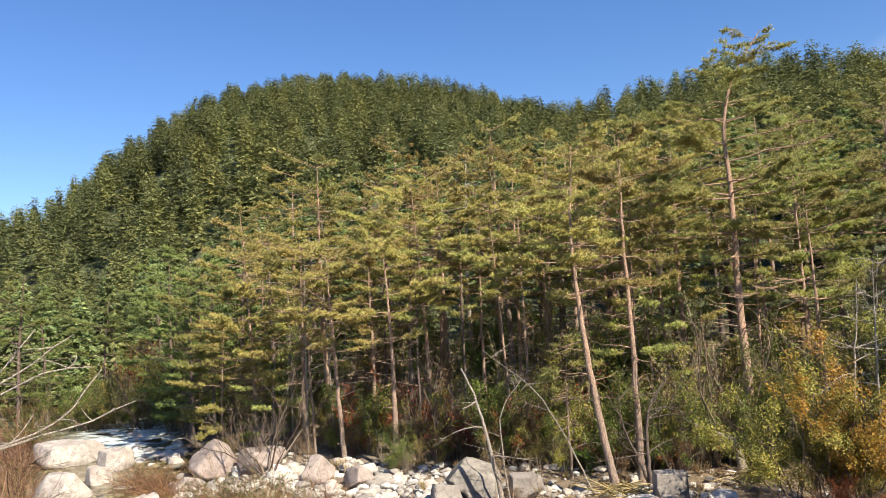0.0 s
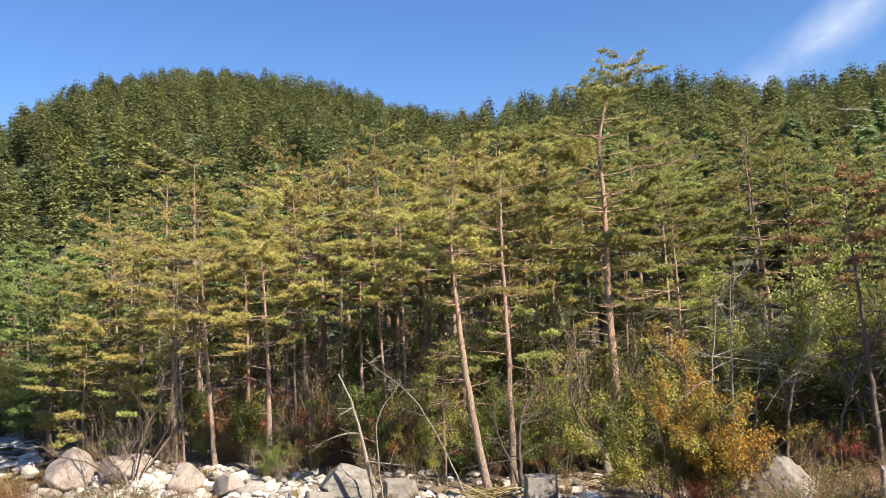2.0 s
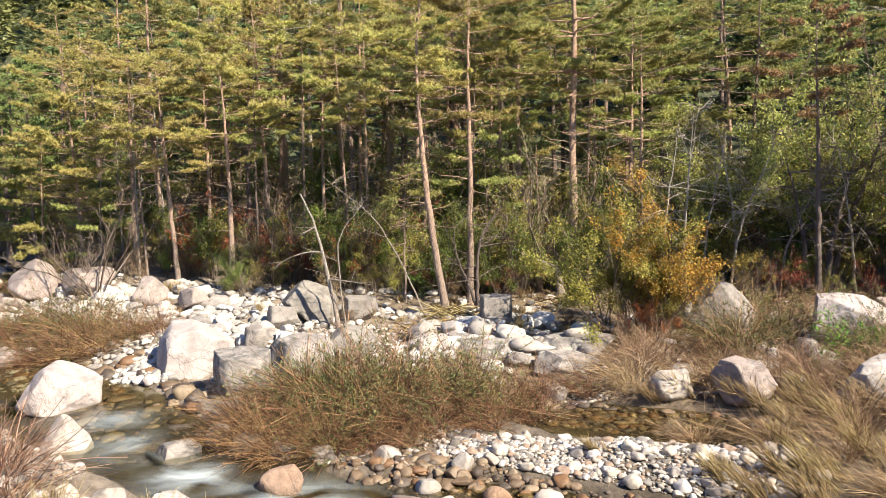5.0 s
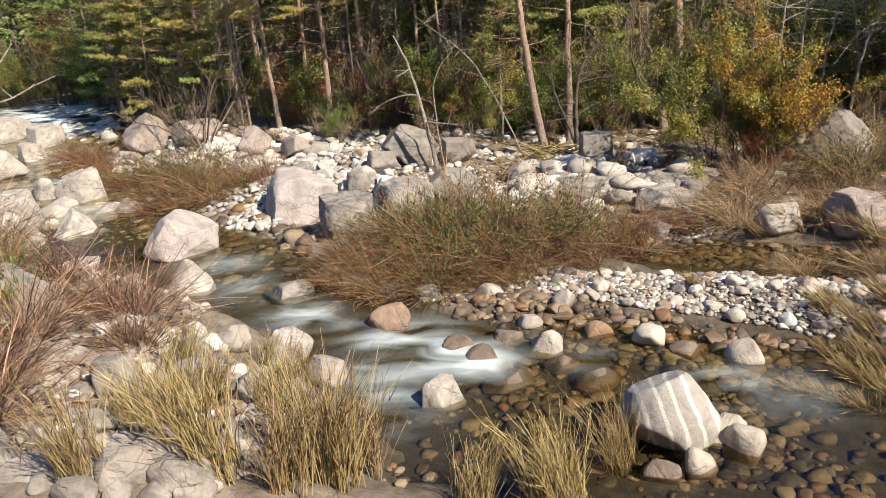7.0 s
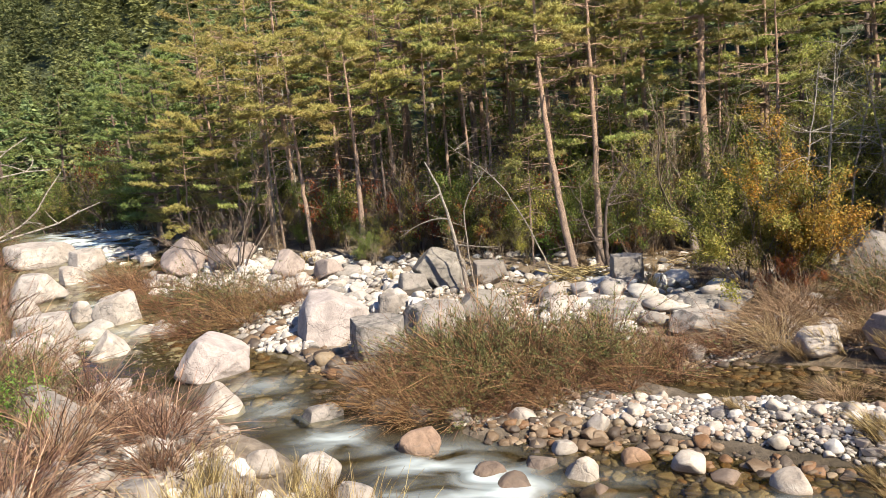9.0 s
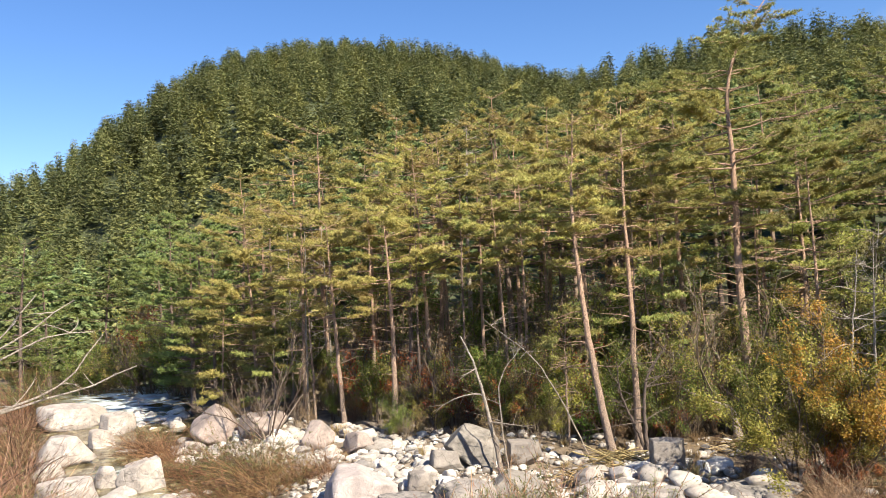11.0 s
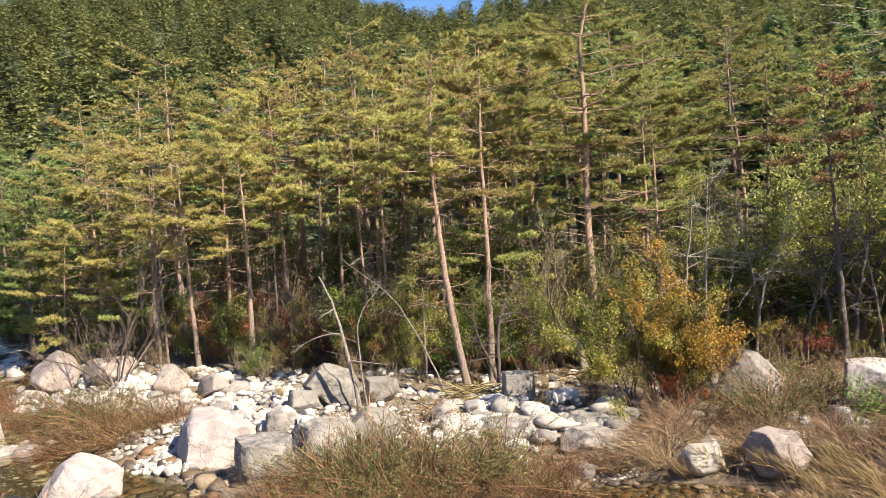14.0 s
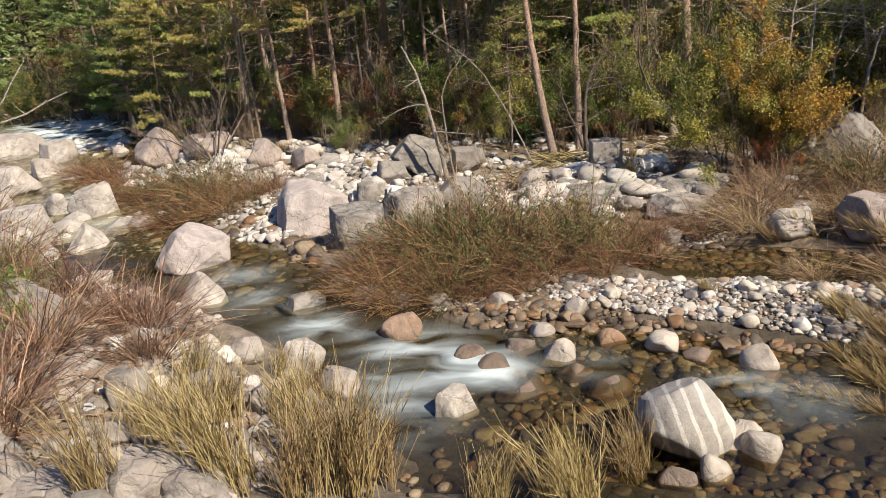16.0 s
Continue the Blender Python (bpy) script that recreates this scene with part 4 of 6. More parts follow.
# ---- pines ----
def pine(name, path, foot, crown_from, reach, needles, bark, seed, label, group, density=1.0, girth=None, bare=False, flat_top=0.5):
    """A red pine: bent trunk, near-level limbs in storeys, flat pads of needle tufts. path: points from the foot, which stands at foot."""
    rng = np.random.default_rng(seed)
    P = smooth_path(np.asarray(path, float), 26)
    P[1:-1, :2] += 0.010 * rng.normal(size=(24, 2))
    tall = P[-1, 2] - P[0, 2]
    r0 = girth or 0.0115 * tall + 0.02
    u = np.linspace(0, 1, 26)
    R = r0 * (1.0 - 0.9 * u**1.15) * (1 + 0.35 * np.exp(-u * 26))
    root = thing(name, Matrix.Translation(foot), label, "pine tree", group)
    pieces = []
    # limbs, in level storeys with gaps between them
    n_st = max(int((1 - crown_from) * tall / 0.62), 5)
    st = np.repeat(np.linspace(crown_from, 0.975, n_st) + rng.normal(0, 0.012, n_st), rng.integers(3, 6, n_st))
    st = np.clip(st + rng.normal(0, 0.007, len(st)), crown_from * 0.94, 0.99)
    nb = len(st)
    at = np.stack([np.interp(st, u, P[:, k]) for k in range(3)], 1)
    rad = np.interp(st, u, R)
    v = np.clip((st - crown_from) / (1 - crown_from), 0, 1)
    prof = np.where(v < 0.35, 0.55 + 0.45 * v / 0.35, (1 - (np.clip(v - 0.35, 0, 1) / 0.65) ** 1.6 * (1 - 0.9 * flat_top)))
    L = reach * np.maximum(prof, 0.16) * rng.uniform(0.5, 1.2, nb)
    azb = np.cumsum(rng.uniform(1.4, 2.6, nb))
    slope = 0.0 + 0.42 * v**2 + rng.normal(0, 0.09, nb)
    H = np.stack([np.cos(azb), np.sin(azb), np.zeros(nb)], 1)
    N = np.stack([-np.sin(azb), np.cos(azb), np.zeros(nb)], 1)
    q = np.linspace(0, 1, 6)
    bend = rng.normal(0, 0.18, nb)
    sag = rng.uniform(-0.20, 0.04, nb)
    dead = (rng.random(nb) < 0.16) & (v < 0.5)
    def limb_at(i, t):
        return at[i] + H[i] * (L[i] * t)[:, None] + N[i] * (L[i] * bend[i] * t * t)[:, None] + np.array([0, 0, 1.0]) * (L[i] * (slope[i] * t + sag[i] * t * t + 0.12 * t**3))[:, None]
    B = limb_at(np.repeat(np.arange(nb), 6), np.tile(q, nb)).reshape(nb, 6, 3)
    B[:, 1:-1] += rng.normal(0, 0.03, (nb, 4, 3))
    BR = np.clip(rad[:, None] * 0.42, 0.012, 0.06) * (1 - 0.8 * q[None])
    pieces.append(tubes(B, BR, 4))
    # branchlets that fan out level from the outer limb
    per = np.maximum((L * (3.0 if bare else 7.0)).astype(int), 3)
    i = np.repeat(np.arange(nb), per)
    n = len(i)
    t = 0.34 + 0.66 * rng.random(n) ** 0.75
    ang = rng.uniform(0.15, 1.2, n) * rng.choice([-1, 1], n) * (1.1 - 0.5 * t)
    way = unit(H[i] * np.cos(ang)[:, None] + N[i] * np.sin(ang)[:, None] + np.array([0, 0, 1.0]) * rng.normal(0.07, 0.10 if not bare else 0.25, (n, 1)))
    bl = 0.10 + L[i] * rng.uniform(0.16, 0.40, n) * (1.25 - 0.7 * t)
    s0 = limb_at(i, t)
    def branchlet_at(k, f):
        return s0[k] + way[k] * (bl[k] * f)[:, None] + np.array([0, 0, 1.0]) * (0.10 * bl[k] * f * f)[:, None]
    tw = branchlet_at(np.repeat(np.arange(n), 3), np.tile([0, 0.5, 1.0], n)).reshape(n, 3, 3)
    pieces.append(tubes(tw, np.tile([0.011, 0.007, 0.004], (n, 1)), 3))
    # dead stubs under the crown
    nd = rng.integers(12, 24)
    sd = rng.uniform(min(0.25, crown_from * 0.6), crown_from + 0.05, nd)
    dp = np.stack([np.interp(sd, u, P[:, k]) for k in range(3)], 1)
    da = rng.uniform(0, 2 * np.pi, nd)
    dw = np.stack([np.cos(da), np.sin(da), rng.uniform(-0.25, 0.3, nd)], 1)
    dl = rng.uniform(0.2, 1.1, nd) * (0.55 * reach)
    dd = dp[:, None] + dw[:, None] * (dl[:, None] * np.linspace(0, 1, 4)[None])[..., None] + rng.normal(0, 0.04, (nd, 4, 3)) * np.array([0, 0.5, 1, 1])[None, :, None]
    pieces.append(tubes(dd, np.tile([0.02, 0.014, 0.009, 0.004], (nd, 1)), 3))
    part("trunk", *tubes(P[None], R[None], 9), bark, root, smooth=True)
    tagged(part("branchwork", *joined(pieces), bark_dead if bare else bark, root, "bare whitish limbs" if bare else "", smooth=True), "bare whitish limbs" if bare else "", kind="stuff")
    if bare:
        return root
    # tufts of needles along the branchlets, upturned
    near = density > 1
    m = np.where(dead[i], 0, np.maximum((bl * density / (0.034 if near else 0.04)).astype(int), 2))
    k = np.repeat(np.arange(n), m)
    C = branchlet_at(k, 0.15 + 0.9 * rng.random(len(k))) + rng.normal(0, 1, (len(k), 3)) * (0.055, 0.055, 0.022)
    grow = unit(way[k] * 0.6 + rng.normal(0, 0.3, (len(k), 3)) + (0, 0, 0.55))
    each = 9
    j = np.repeat(np.arange(len(C)), each)
    tot = len(j)
    d = unit(grow[j] * 0.6 + unit(rng.normal(0, 1, (tot, 3))) * 0.8)
    side = unit(np.cross(d, unit(rng.normal(0, 0.45, (tot, 3)) + H[i[k[j]]] * 0.3 + (0.25, -0.25, 0.55))))
    half = rng.uniform(0.008, 0.013, tot)[:, None] * (1.0 if near else 1.9) * side
    tip = C[j] + d * (rng.uniform(0.08, 0.135, tot) * (1.0 if near else 1.25))[:, None]
    V = np.stack([C[j] - half, C[j] + half, tip], 1).reshape(-1, 3)
    F = np.arange(len(V)).reshape(-1, 3)
    part("crown", V, F, needles, root)
    return root


GOLD = "red pine with tall orange trunk and yellow-green needle pads"
GREEN = "red pine with layered green needle pads behind the stony bank"
YOUNG = "young pine with a thin trunk and light needle pads"
DARK = "slender pine with dark bark in the forest"
PINES = [
    # foot, bends above it, crown start, reach, needles, bark, girth, label
    ((4.22, 22.1), [(-0.25, 0.15, 1.6), (-0.55, 0.5, 5.0), (-0.62, 0.6, 6.6), (-0.42, 0.6, 9.6)], 0.62, 2.1, needle_gold, bark_pine, 0.15, "leaning red pine with a bright bare trunk at the bank's edge"),
    ((5.2, 23.5), [(0.05, 0, 4), (0.05, 0, 7), (0.15, 0, 9.9)], 0.62, 2.2, needle_gold, bark_pine, 0.14, GOLD),
    ((9.17, 25.4), [(-0.05, 0, 4.6), (0.02, 0, 8.4), (0.0, 0, 10.3), (0.5, 0.05, 12.0), (1.5, 0.1, 13.4)], 0.52, 2.9, needle_green, bark_pine, 0.21, "tallest red pine with a wind-bent top and broad green pads"),
    ((14.65, 20.3), [(-0.2, 0.1, 5.1), (-0.3, 0.2, 7.9)], 0.72, 1.7, leaf_rust, bark_dark, 0.13, "dark slim tree with sparse rusty foliage at its top"),
    ((16.6, 18.75), [(-0.05, 0, 4), (-0.05, 0, 7.3), (0.0, 0, 11.0)], 0.55, 2.7, needle_green, bark_dark, 0.15, "half-dead pine with bare whitish limbs"),
    ((16.35, 18.1), [(0, 0, 4), (0, 0, 7), (0.2, -0.1, 9.7)], 0.66, 2.0, needle_green, bark_dark, 0.14, DARK),
    ((18.25, 18.5), [(0.1, -0.1, 4), (0.12, -0.1, 6.7), (0.4, -0.4, 10.1)], 0.60, 2.5, needle_green, bark_dark, 0.17, DARK),
    ((-0.75, 30.0), [(-0.1, 0, 4), (-0.3, 0, 9.6)], 0.55, 2.2, needle_gold, bark_pine, 0.13, GOLD),
    ((-2.0, 26.9), [(0.1, 0, 3), (0.0, 0, 7.4)], 0.62, 2.2, needle_gold, bark_pine, 0.14, GOLD),
    ((-3.76, 27.8), [(-0.15, 0, 3), (-0.3, 0, 7.0)], 0.6, 2.0, needle_gold, bark_pine, 0.12, GOLD),
    ((-0.1, 33.0), [(0, 0, 4), (0.0, 0, 10.3)], 0.5, 2.2, needle_gold, bark_pine, 0.15, GOLD),
    ((2.7, 32.0), [(0.1, 0, 5), (0.25, 0, 10.5)], 0.52, 2.2, needle_gold, bark_pine, 0.14, GOLD),
    ((4.2, 34.5), [(0.2, 0, 5), (0.5, 0, 11.4)], 0.5, 2.3, needle_gold, bark_pine, 0.14, GOLD),
    ((13.3, 30.8), [(0.1, 0, 5), (0.4, 0, 10.6)], 0.45, 2.8, needle_green, bark_pine, 0.15, GREEN),
    ((12.2, 28.0), [(0.1, 0, 5), (0.1, 0, 8.8)], 0.42, 2.7, needle_green, bark_pine, 0.14, GREEN),
    ((8.1, 25.8), [(-0.05, 0, 2.5), (-0.1, 0, 4.9)], 0.45, 1.5, needle_gold, bark_pine, 0.07, YOUNG),
    ((9.7, 34.0), [(0.1, 0, 5), (0.2, 0, 11.0)], 0.45, 2.5, needle_gold, bark_pine, 0.15, GOLD),
    ((-5.6, 30.5), [(0.1, 0, 3), (0.2, 0, 7.6)], 0.35, 2.3, needle_gold, bark_pine, 0.12, GOLD),
    ((-7.6, 31.5), [(0, 0, 3), (-0.2, 0, 7.4)], 0.3, 2.4, needle_gold, bark_pine, 0.12, GOLD),
    ((-9.6, 33.0), [(0, 0, 3), (0.1, 0, 6.8)], 0.2, 2.4, needle_green, bark_dark, 0.12, GREEN),
    ((-11.2, 36.5), [(0, 0, 3), (0.1, 0, 8.2)], 0.15, 2.6, needle_dark, bark_dark, 0.13, "dark green pine with drooping lower limbs by the water"),
    ((-13.5, 39.5), [(0, 0, 3), (0.1, 0, 8.6)], 0.12, 2.6, needle_dark, bark_dark, 0.13, "dark green pine with drooping lower limbs by the water"),
    ((6.6, 29.5), [(0.1, 0, 5), (0.0, 0, 9.8)], 0.5, 2.3, needle_gold, bark_pine, 0.13, GOLD),
    ((7.0, 36.0), [(0.1, 0, 5), (0.0, 0, 11.6)], 0.45, 2.5, needle_gold, bark_pine, 0.14, GOLD),
    ((-3.2, 34.0), [(0.1, 0, 5), (0.0, 0, 9.4)], 0.4, 2.4, needle_gold, bark_pine, 0.14, GOLD),
    ((11.0, 24.6), [(0.15, 0, 4), (0.1, 0, 8.2)], 0.5, 2.3, needle_green, bark_pine, 0.11, GREEN),
    ((3.3, 24.0), [(0.0, 0, 1.5), (0.1, 0, 3.9)], 0.72, 0.9, needle_green, bark_pine, 0.05, YOUNG),
    ((6.4, 26.6), [(0.1, 0, 2), (0.0, 0, 5.4)], 0.35, 1.6, needle_green, bark_pine, 0.07, YOUNG),
    ((-6.6, 30.2), [(0.0, 0, 2), (0.2, 0, 4.2)], 0.2, 1.6, needle_green, bark_pine, 0.06, YOUNG),
    ((-8.8, 31.2), [(0.0, 0, 2), (0.2, 0, 5.0)], 0.15, 1.8, needle_gold, bark_pine, 0.07, YOUNG),
    ((1.2, 30.0), [(0.0, 0, 3), (0.2, 0, 7.8)], 0.62, 1.9, needle_gold, bark_pine, 0.11, GOLD),
    ((5.0, 29.4), [(0.0, 0, 3), (-0.1, 0, 8.4)], 0.62, 1.9, needle_gold, bark_pine, 0.11, GOLD),
    ((3.6, 30.6), [(0.1, 0, 3), (0.1, 0, 8.8)], 0.62, 2.0, needle_green, bark_pine, 0.12, GREEN),
    ((-2.9, 29.6), [(0.1, 0, 3), (0.1, 0, 7.8)], 0.62, 2.0, needle_gold, bark_pine, 0.11, GOLD),
    ((7.6, 30.6), [(0.1, 0, 3), (0.1, 0, 9.4)], 0.5, 2.1, needle_green, bark_pine, 0.12, GREEN),
    ((11.4, 29.6), [(0.1, 0, 3), (0.1, 0, 8.8)], 0.45, 2.2, needle_green, bark_pine, 0.12, GREEN),
    ((16.8, 27.5), [(0.1, 0, 5), (0.2, 0, 9.6)], 0.4, 2.7, needle_green, bark_dark, 0.14, GREEN),
] + [((x, y), [(dx * 0.4, 0, h * 0.5), (dx, 0.1, h)], 0.68, 1.5, needle_gold if k % 2 else needle_green, bark_pine if k % 3 else bark_dark, g_, "slender pine with a thin bare trunk in the forest")
     for k, (x, y, h, dx, g_) in enumerate([(0.4, 27.6, 8.0, 0.2, 0.075), (1.9, 27.0, 8.4, -0.3, 0.07), (2.6, 28.2, 8.8, 0.1, 0.09), (5.9, 26.4, 8.2, 0.3, 0.06), (7.3, 27.4, 9.0, -0.2, 0.08), (10.2, 27.0, 8.6, 0.2, 0.07), (-1.2, 28.4, 7.6, 0.2, 0.07), (-4.9, 28.8, 7.2, -0.2, 0.06), (4.4, 26.8, 8.6, 0.15, 0.065), (-2.5, 31.5, 8.6, 0.1, 0.08)])]
for i, ((x, y), bends, cf, reach, needles, bark, girth, label) in enumerate(PINES):
    z = ground_z(x, y) - 0.1
    pine("pine", [(0, 0, 0)] + [(a, b, c + 0.1) for a, b, c in bends], (x, y, z), cf * 0.92, reach, needles, bark, 300 + i, label, "pines of the forest edge", 0.7 if needles is leaf_rust else 1.15, girth * 0.76, bare=label.startswith("half-dead"), flat_top=0.3 if label.startswith("tallest") else 0.5)
dz = ground_z(0.95, 35.0)
pine("dead_pine", [(0, 0, 0), (0, 0, 5), (0.3, 0, 11.0)], (0.95, 35.0, dz), 0.6, 1.6, None, bark_dead, 371, "dead pine with bare silvery limbs among the living crowns", "pines of the forest edge", girth=0.13, bare=True)

# further rows of the same wood
PATTERN = [pine("pine", [(0, 0, 0), (0.15, 0.1, 4), (-0.1, 0, h)], (0, 0, 0), cf, reach, nd, bk, 400 + k, lb, "pines behind the forest edge", 0.45, 0.13)
           for k, (h, cf, reach, nd, bk, lb) in enumerate([(10.0, 0.55, 2.3, needle_gold, bark_pine, GOLD), (10.6, 0.5, 2.4, needle_green, bark_pine, GREEN), (9.4, 0.42, 2.4, needle_green, bark_dark, GREEN),
                                                           (8.6, 0.25, 2.4, needle_dark, bark_dark, "dark green pine in the closed wood"), (9.6, 0.52, 2.3, needle_gold, bark_dark, GOLD)])]
rng = np.random.default_rng(51)
spots = []
for _ in range(4000):
    a, r = radians(rng.uniform(-31, 58)), rng.uniform(27.5, 50)
    x, y = r * math.sin(a), r * math.cos(a)
    deg = math.degrees(a)
    if r < (34 if deg < -13 else 30 if deg < 28 else 33) or (deg < -18 and r < 44 - 0.2 * (deg + 18)):
        continue
    if all((x - p) ** 2 + (y - q) ** 2 > 2.7**2 for p, q in spots):
        spots.append((x, y))
spots = spots[:88]
gz_ = land(np.array([p[0] for p in spots]), np.array([p[1] for p in spots]))
for k, ((x, y), z) in enumerate(zip(spots, gz_)):
    deg = math.degrees(math.atan2(x, y))
    pick = 3 if deg < -14 and rng.random() < 0.7 else (rng.choice([0, 4, 1]) if deg < 24 and rng.random() < 0.85 else rng.choice([1, 2, 2, 3]))
    m = pose(x, y, float(z) - 0.1, rng.uniform(-3, 3), rng.uniform(-3, 3), rng.uniform(0, 360)) @ Matrix.Scale(rng.uniform(0.82, 1.12), 4)
    if k < len(PATTERN):
        PATTERN[k].matrix_world = m
    else:
        copy_thing(PATTERN[pick], m)


# ---- the wooded hill ----
def conifer_sprays(seed, tiers, per, sprays, wide, coarse, layered=False):
    """A conifer 1 high: tiers of upturned limbs, each a feather of needle sprays; returns its triangles."""
    rng = np.random.default_rng(seed)
    u = np.repeat(0.10 + 0.87 * (np.arange(tiers) / (tiers - 1)) ** 0.92, per)
    nl = len(u)
    u = u + rng.normal(0, 0.007 if layered else 0.014, nl)
    a = rng.uniform(0, 2 * np.pi, tiers).repeat(per) + np.tile(np.arange(per), tiers) / per * 2 * np.pi + rng.normal(0, 0.22, nl)
    R = wide * np.clip(1.02 - u, 0.01, 1) ** (0.8 if layered else 0.52) * rng.uniform(0.62, 1.15, nl)
    k = np.repeat(np.arange(nl), sprays)
    m = len(k)
    f = 0.18 + 0.82 * rng.random(m) ** 0.65
    o = np.stack([np.cos(a), np.sin(a), 0 * a], 1)[k]
    q = np.stack([-np.sin(a), np.cos(a), 0 * a], 1)[k]
    hand = rng.choice([-1, 1], m)
    c = o * (R[k] * f)[:, None] + q * (hand * R[k] * rng.uniform(0.0, 0.16, m) * (1.2 - f))[:, None]
    c[:, 2] += u[k] - R[k] * (0.06 * f + 0.10 * f * f) + rng.normal(0, 0.010, m)
    top = np.clip(u[k] - 0.85, 0, 1) / 0.15
    d = unit(o * 0.65 + q * (hand * rng.uniform(0.2, 1.0, m))[:, None] + np.array([0, 0, 1.0]) * (rng.uniform(-0.4, 0.15, m) + 0.3 * top if layered else rng.uniform(-0.3, 0.35, m) + 0.3 * top)[:, None])
    n0 = unit(o * 0.5 + rng.normal(0, 0.25, (m, 3)) + (0, 0, 0.8))
    side = unit(np.cross(d, n0))
    size = coarse * (0.32 + 0.68 * R[k] / wide) * rng.uniform(0.7, 1.2, m) * (1 - 0.45 * np.clip(top, 0, 1))
    h = side * (size * rng.uniform(0.14, 0.24, m))[:, None]
    return np.stack([c - h, c + h, c + d * size[:, None]], 1).reshape(-1, 3)


def conifer_heart(seed, wide, n=240, broad=0.28):
    """The dense inside of a conifer 1 high: broad overlapping sprays close to the stem."""
    rng = np.random.default_rng(seed)
    u = 0.08 + 0.84 * rng.random(n)
    a = rng.uniform(0, 2 * np.pi, n)
    o = np.stack([np.cos(a), np.sin(a), 0 * a], 1)
    r = wide * np.clip(1.0 - u, 0.02, 1) ** 0.7
    c = o * (r * rng.uniform(0.15, 0.5, n))[:, None]
    c[:, 2] = u
    d = unit(o + rng.normal(0, 0.35, (n, 3)) + (0, 0, -0.35))
    side = unit(np.cross(d, unit(o * 0.6 + rng.normal(0, 0.4, (n, 3)) + (0, 0, 0.7))))
    size = 0.03 + r * broad
    h = side * (size * 0.42)[:, None]
    return np.stack([c - h, c + h, c + d * size[:, None]], 1).reshape(-1, 3)


def hill_wood(seed):
    rng = np.random.default_rng(seed)
    gx_, gy_ = np.meshgrid(np.arange(-130, 190, 3.7), np.arange(20, 215, 3.7))
    x = gx_.ravel() + rng.uniform(-2.0, 2.0, gx_.size)
    y = gy_.ravel() + rng.uniform(-2.0, 2.0, gx_.size)
    r, a = np.hypot(x, y), np.degrees(np.arctan2(x, y))
    rd = np.interp(a, RIDGE[:, 0], RIDGE[:, 2])
    keep = (a > -36) & (a < 58) & (r > 50) & (r < rd + 7) & ((a > -20) | (r > 58)) & (rng.random(len(x)) < np.where((a > -8) & (r < 85), 0.5, 0.98))
    x, y, r = x[keep], y[keep], r[keep]
    z = land(x, y)
    tall = rng.uniform(4.8, 7.4, len(x)) * np.where(r < 75, 1.25, 1.0)
    order = np.argsort(r)
    near, rest = order[:130], order[130:]
    crest = rest[np.argsort((rd[keep] - r)[rest])]
    crest, far = crest[:168], crest[168:]
    tall[crest] *= 0.9
    layered = [conifer_sprays(900 + k, 12, 9, 60, (0.30, 0.36, 0.42)[k % 3], 0.045, True) * 10.0 for k in range(5)]
    layered = [np.concatenate([V, conifer_heart(940 + k, (0.30, 0.36, 0.42)[k % 3], 900, 0.13) * 10.0]) for k, V in enumerate(layered)]
    rounded = [conifer_sprays(920 + k, 13, 9, 64, (0.32, 0.39, 0.46)[k % 3], 0.038) * 10.0 for k in range(5)]
    rounded = [np.concatenate([V, conifer_heart(945 + k, (0.32, 0.39, 0.46)[k % 3]) * 10.0]) for k, V in enumerate(rounded)]
    layered, rounded = ([mesh_of("crown", V, np.arange(len(V)).reshape(-1, 3), needle_hill) for V in set_] for set_ in (layered, rounded))
    stem = mesh_of("trunk", *tubes(np.array([[(0, 0, -0.3), (0, 0, 5), (0, 0, 9.6)]]), np.array([[0.17, 0.11, 0.02]]), 6), bark_dark)
    for spots_, forms, label, group in ((near, layered, "dense dark green conifer on the foot of the hill", "conifers at the foot of the hill"), (crest, rounded, "dark green conifer standing on the crest of the hill", "conifers along the crest")):
        for i in spots_:
            m = pose(x[i], y[i], z[i] - 0.1, rng.uniform(-3, 3), rng.uniform(-3, 3), rng.uniform(0, 360)) @ Matrix.Scale(tall[i] / 10.0, 4)
            ob = thing("hill_conifer", m, label, "conifer tree", group)
            for nm, me in (("crown", forms[rng.integers(5)]), ("trunk", stem)):
                piece = new(nm, me)
                piece.parent = ob
    shapes = [conifer_sprays(950 + k, 10, 8, 17, (0.32, 0.38, 0.44)[k % 3], 0.068) for k in range(9)]
    shapes = [np.concatenate([V, conifer_heart(970 + k, (0.32, 0.38, 0.44)[k % 3], 200, 0.2)]) for k, V in enumerate(shapes)]
    vs, tones = [], []
    for i in far:
        V = shapes[rng.integers(9)]
        t = rng.uniform(0, 6.28)
        c, s = math.cos(t), math.sin(t)
        vs.append(np.stack([V[:, 0] * c - V[:, 1] * s, V[:, 0] * s + V[:, 1] * c, V[:, 2]], 1) * tall[i] + (x[i], y[i], z[i]))
        tones.append(np.full(len(V), rng.random()))
    V = np.concatenate(vs)
    wood = part("far_wood", V, np.arange(len(V)).reshape(-1, 3), wood_far)
    wood.data.attributes.new("tone", "FLOAT", "POINT").data.foreach_set("value", np.concatenate(tones).astype(np.float32))
    tagged(wood, "dense dark green conifer wood covering the hill", "forest", kind="stuff")


hill_wood(61)


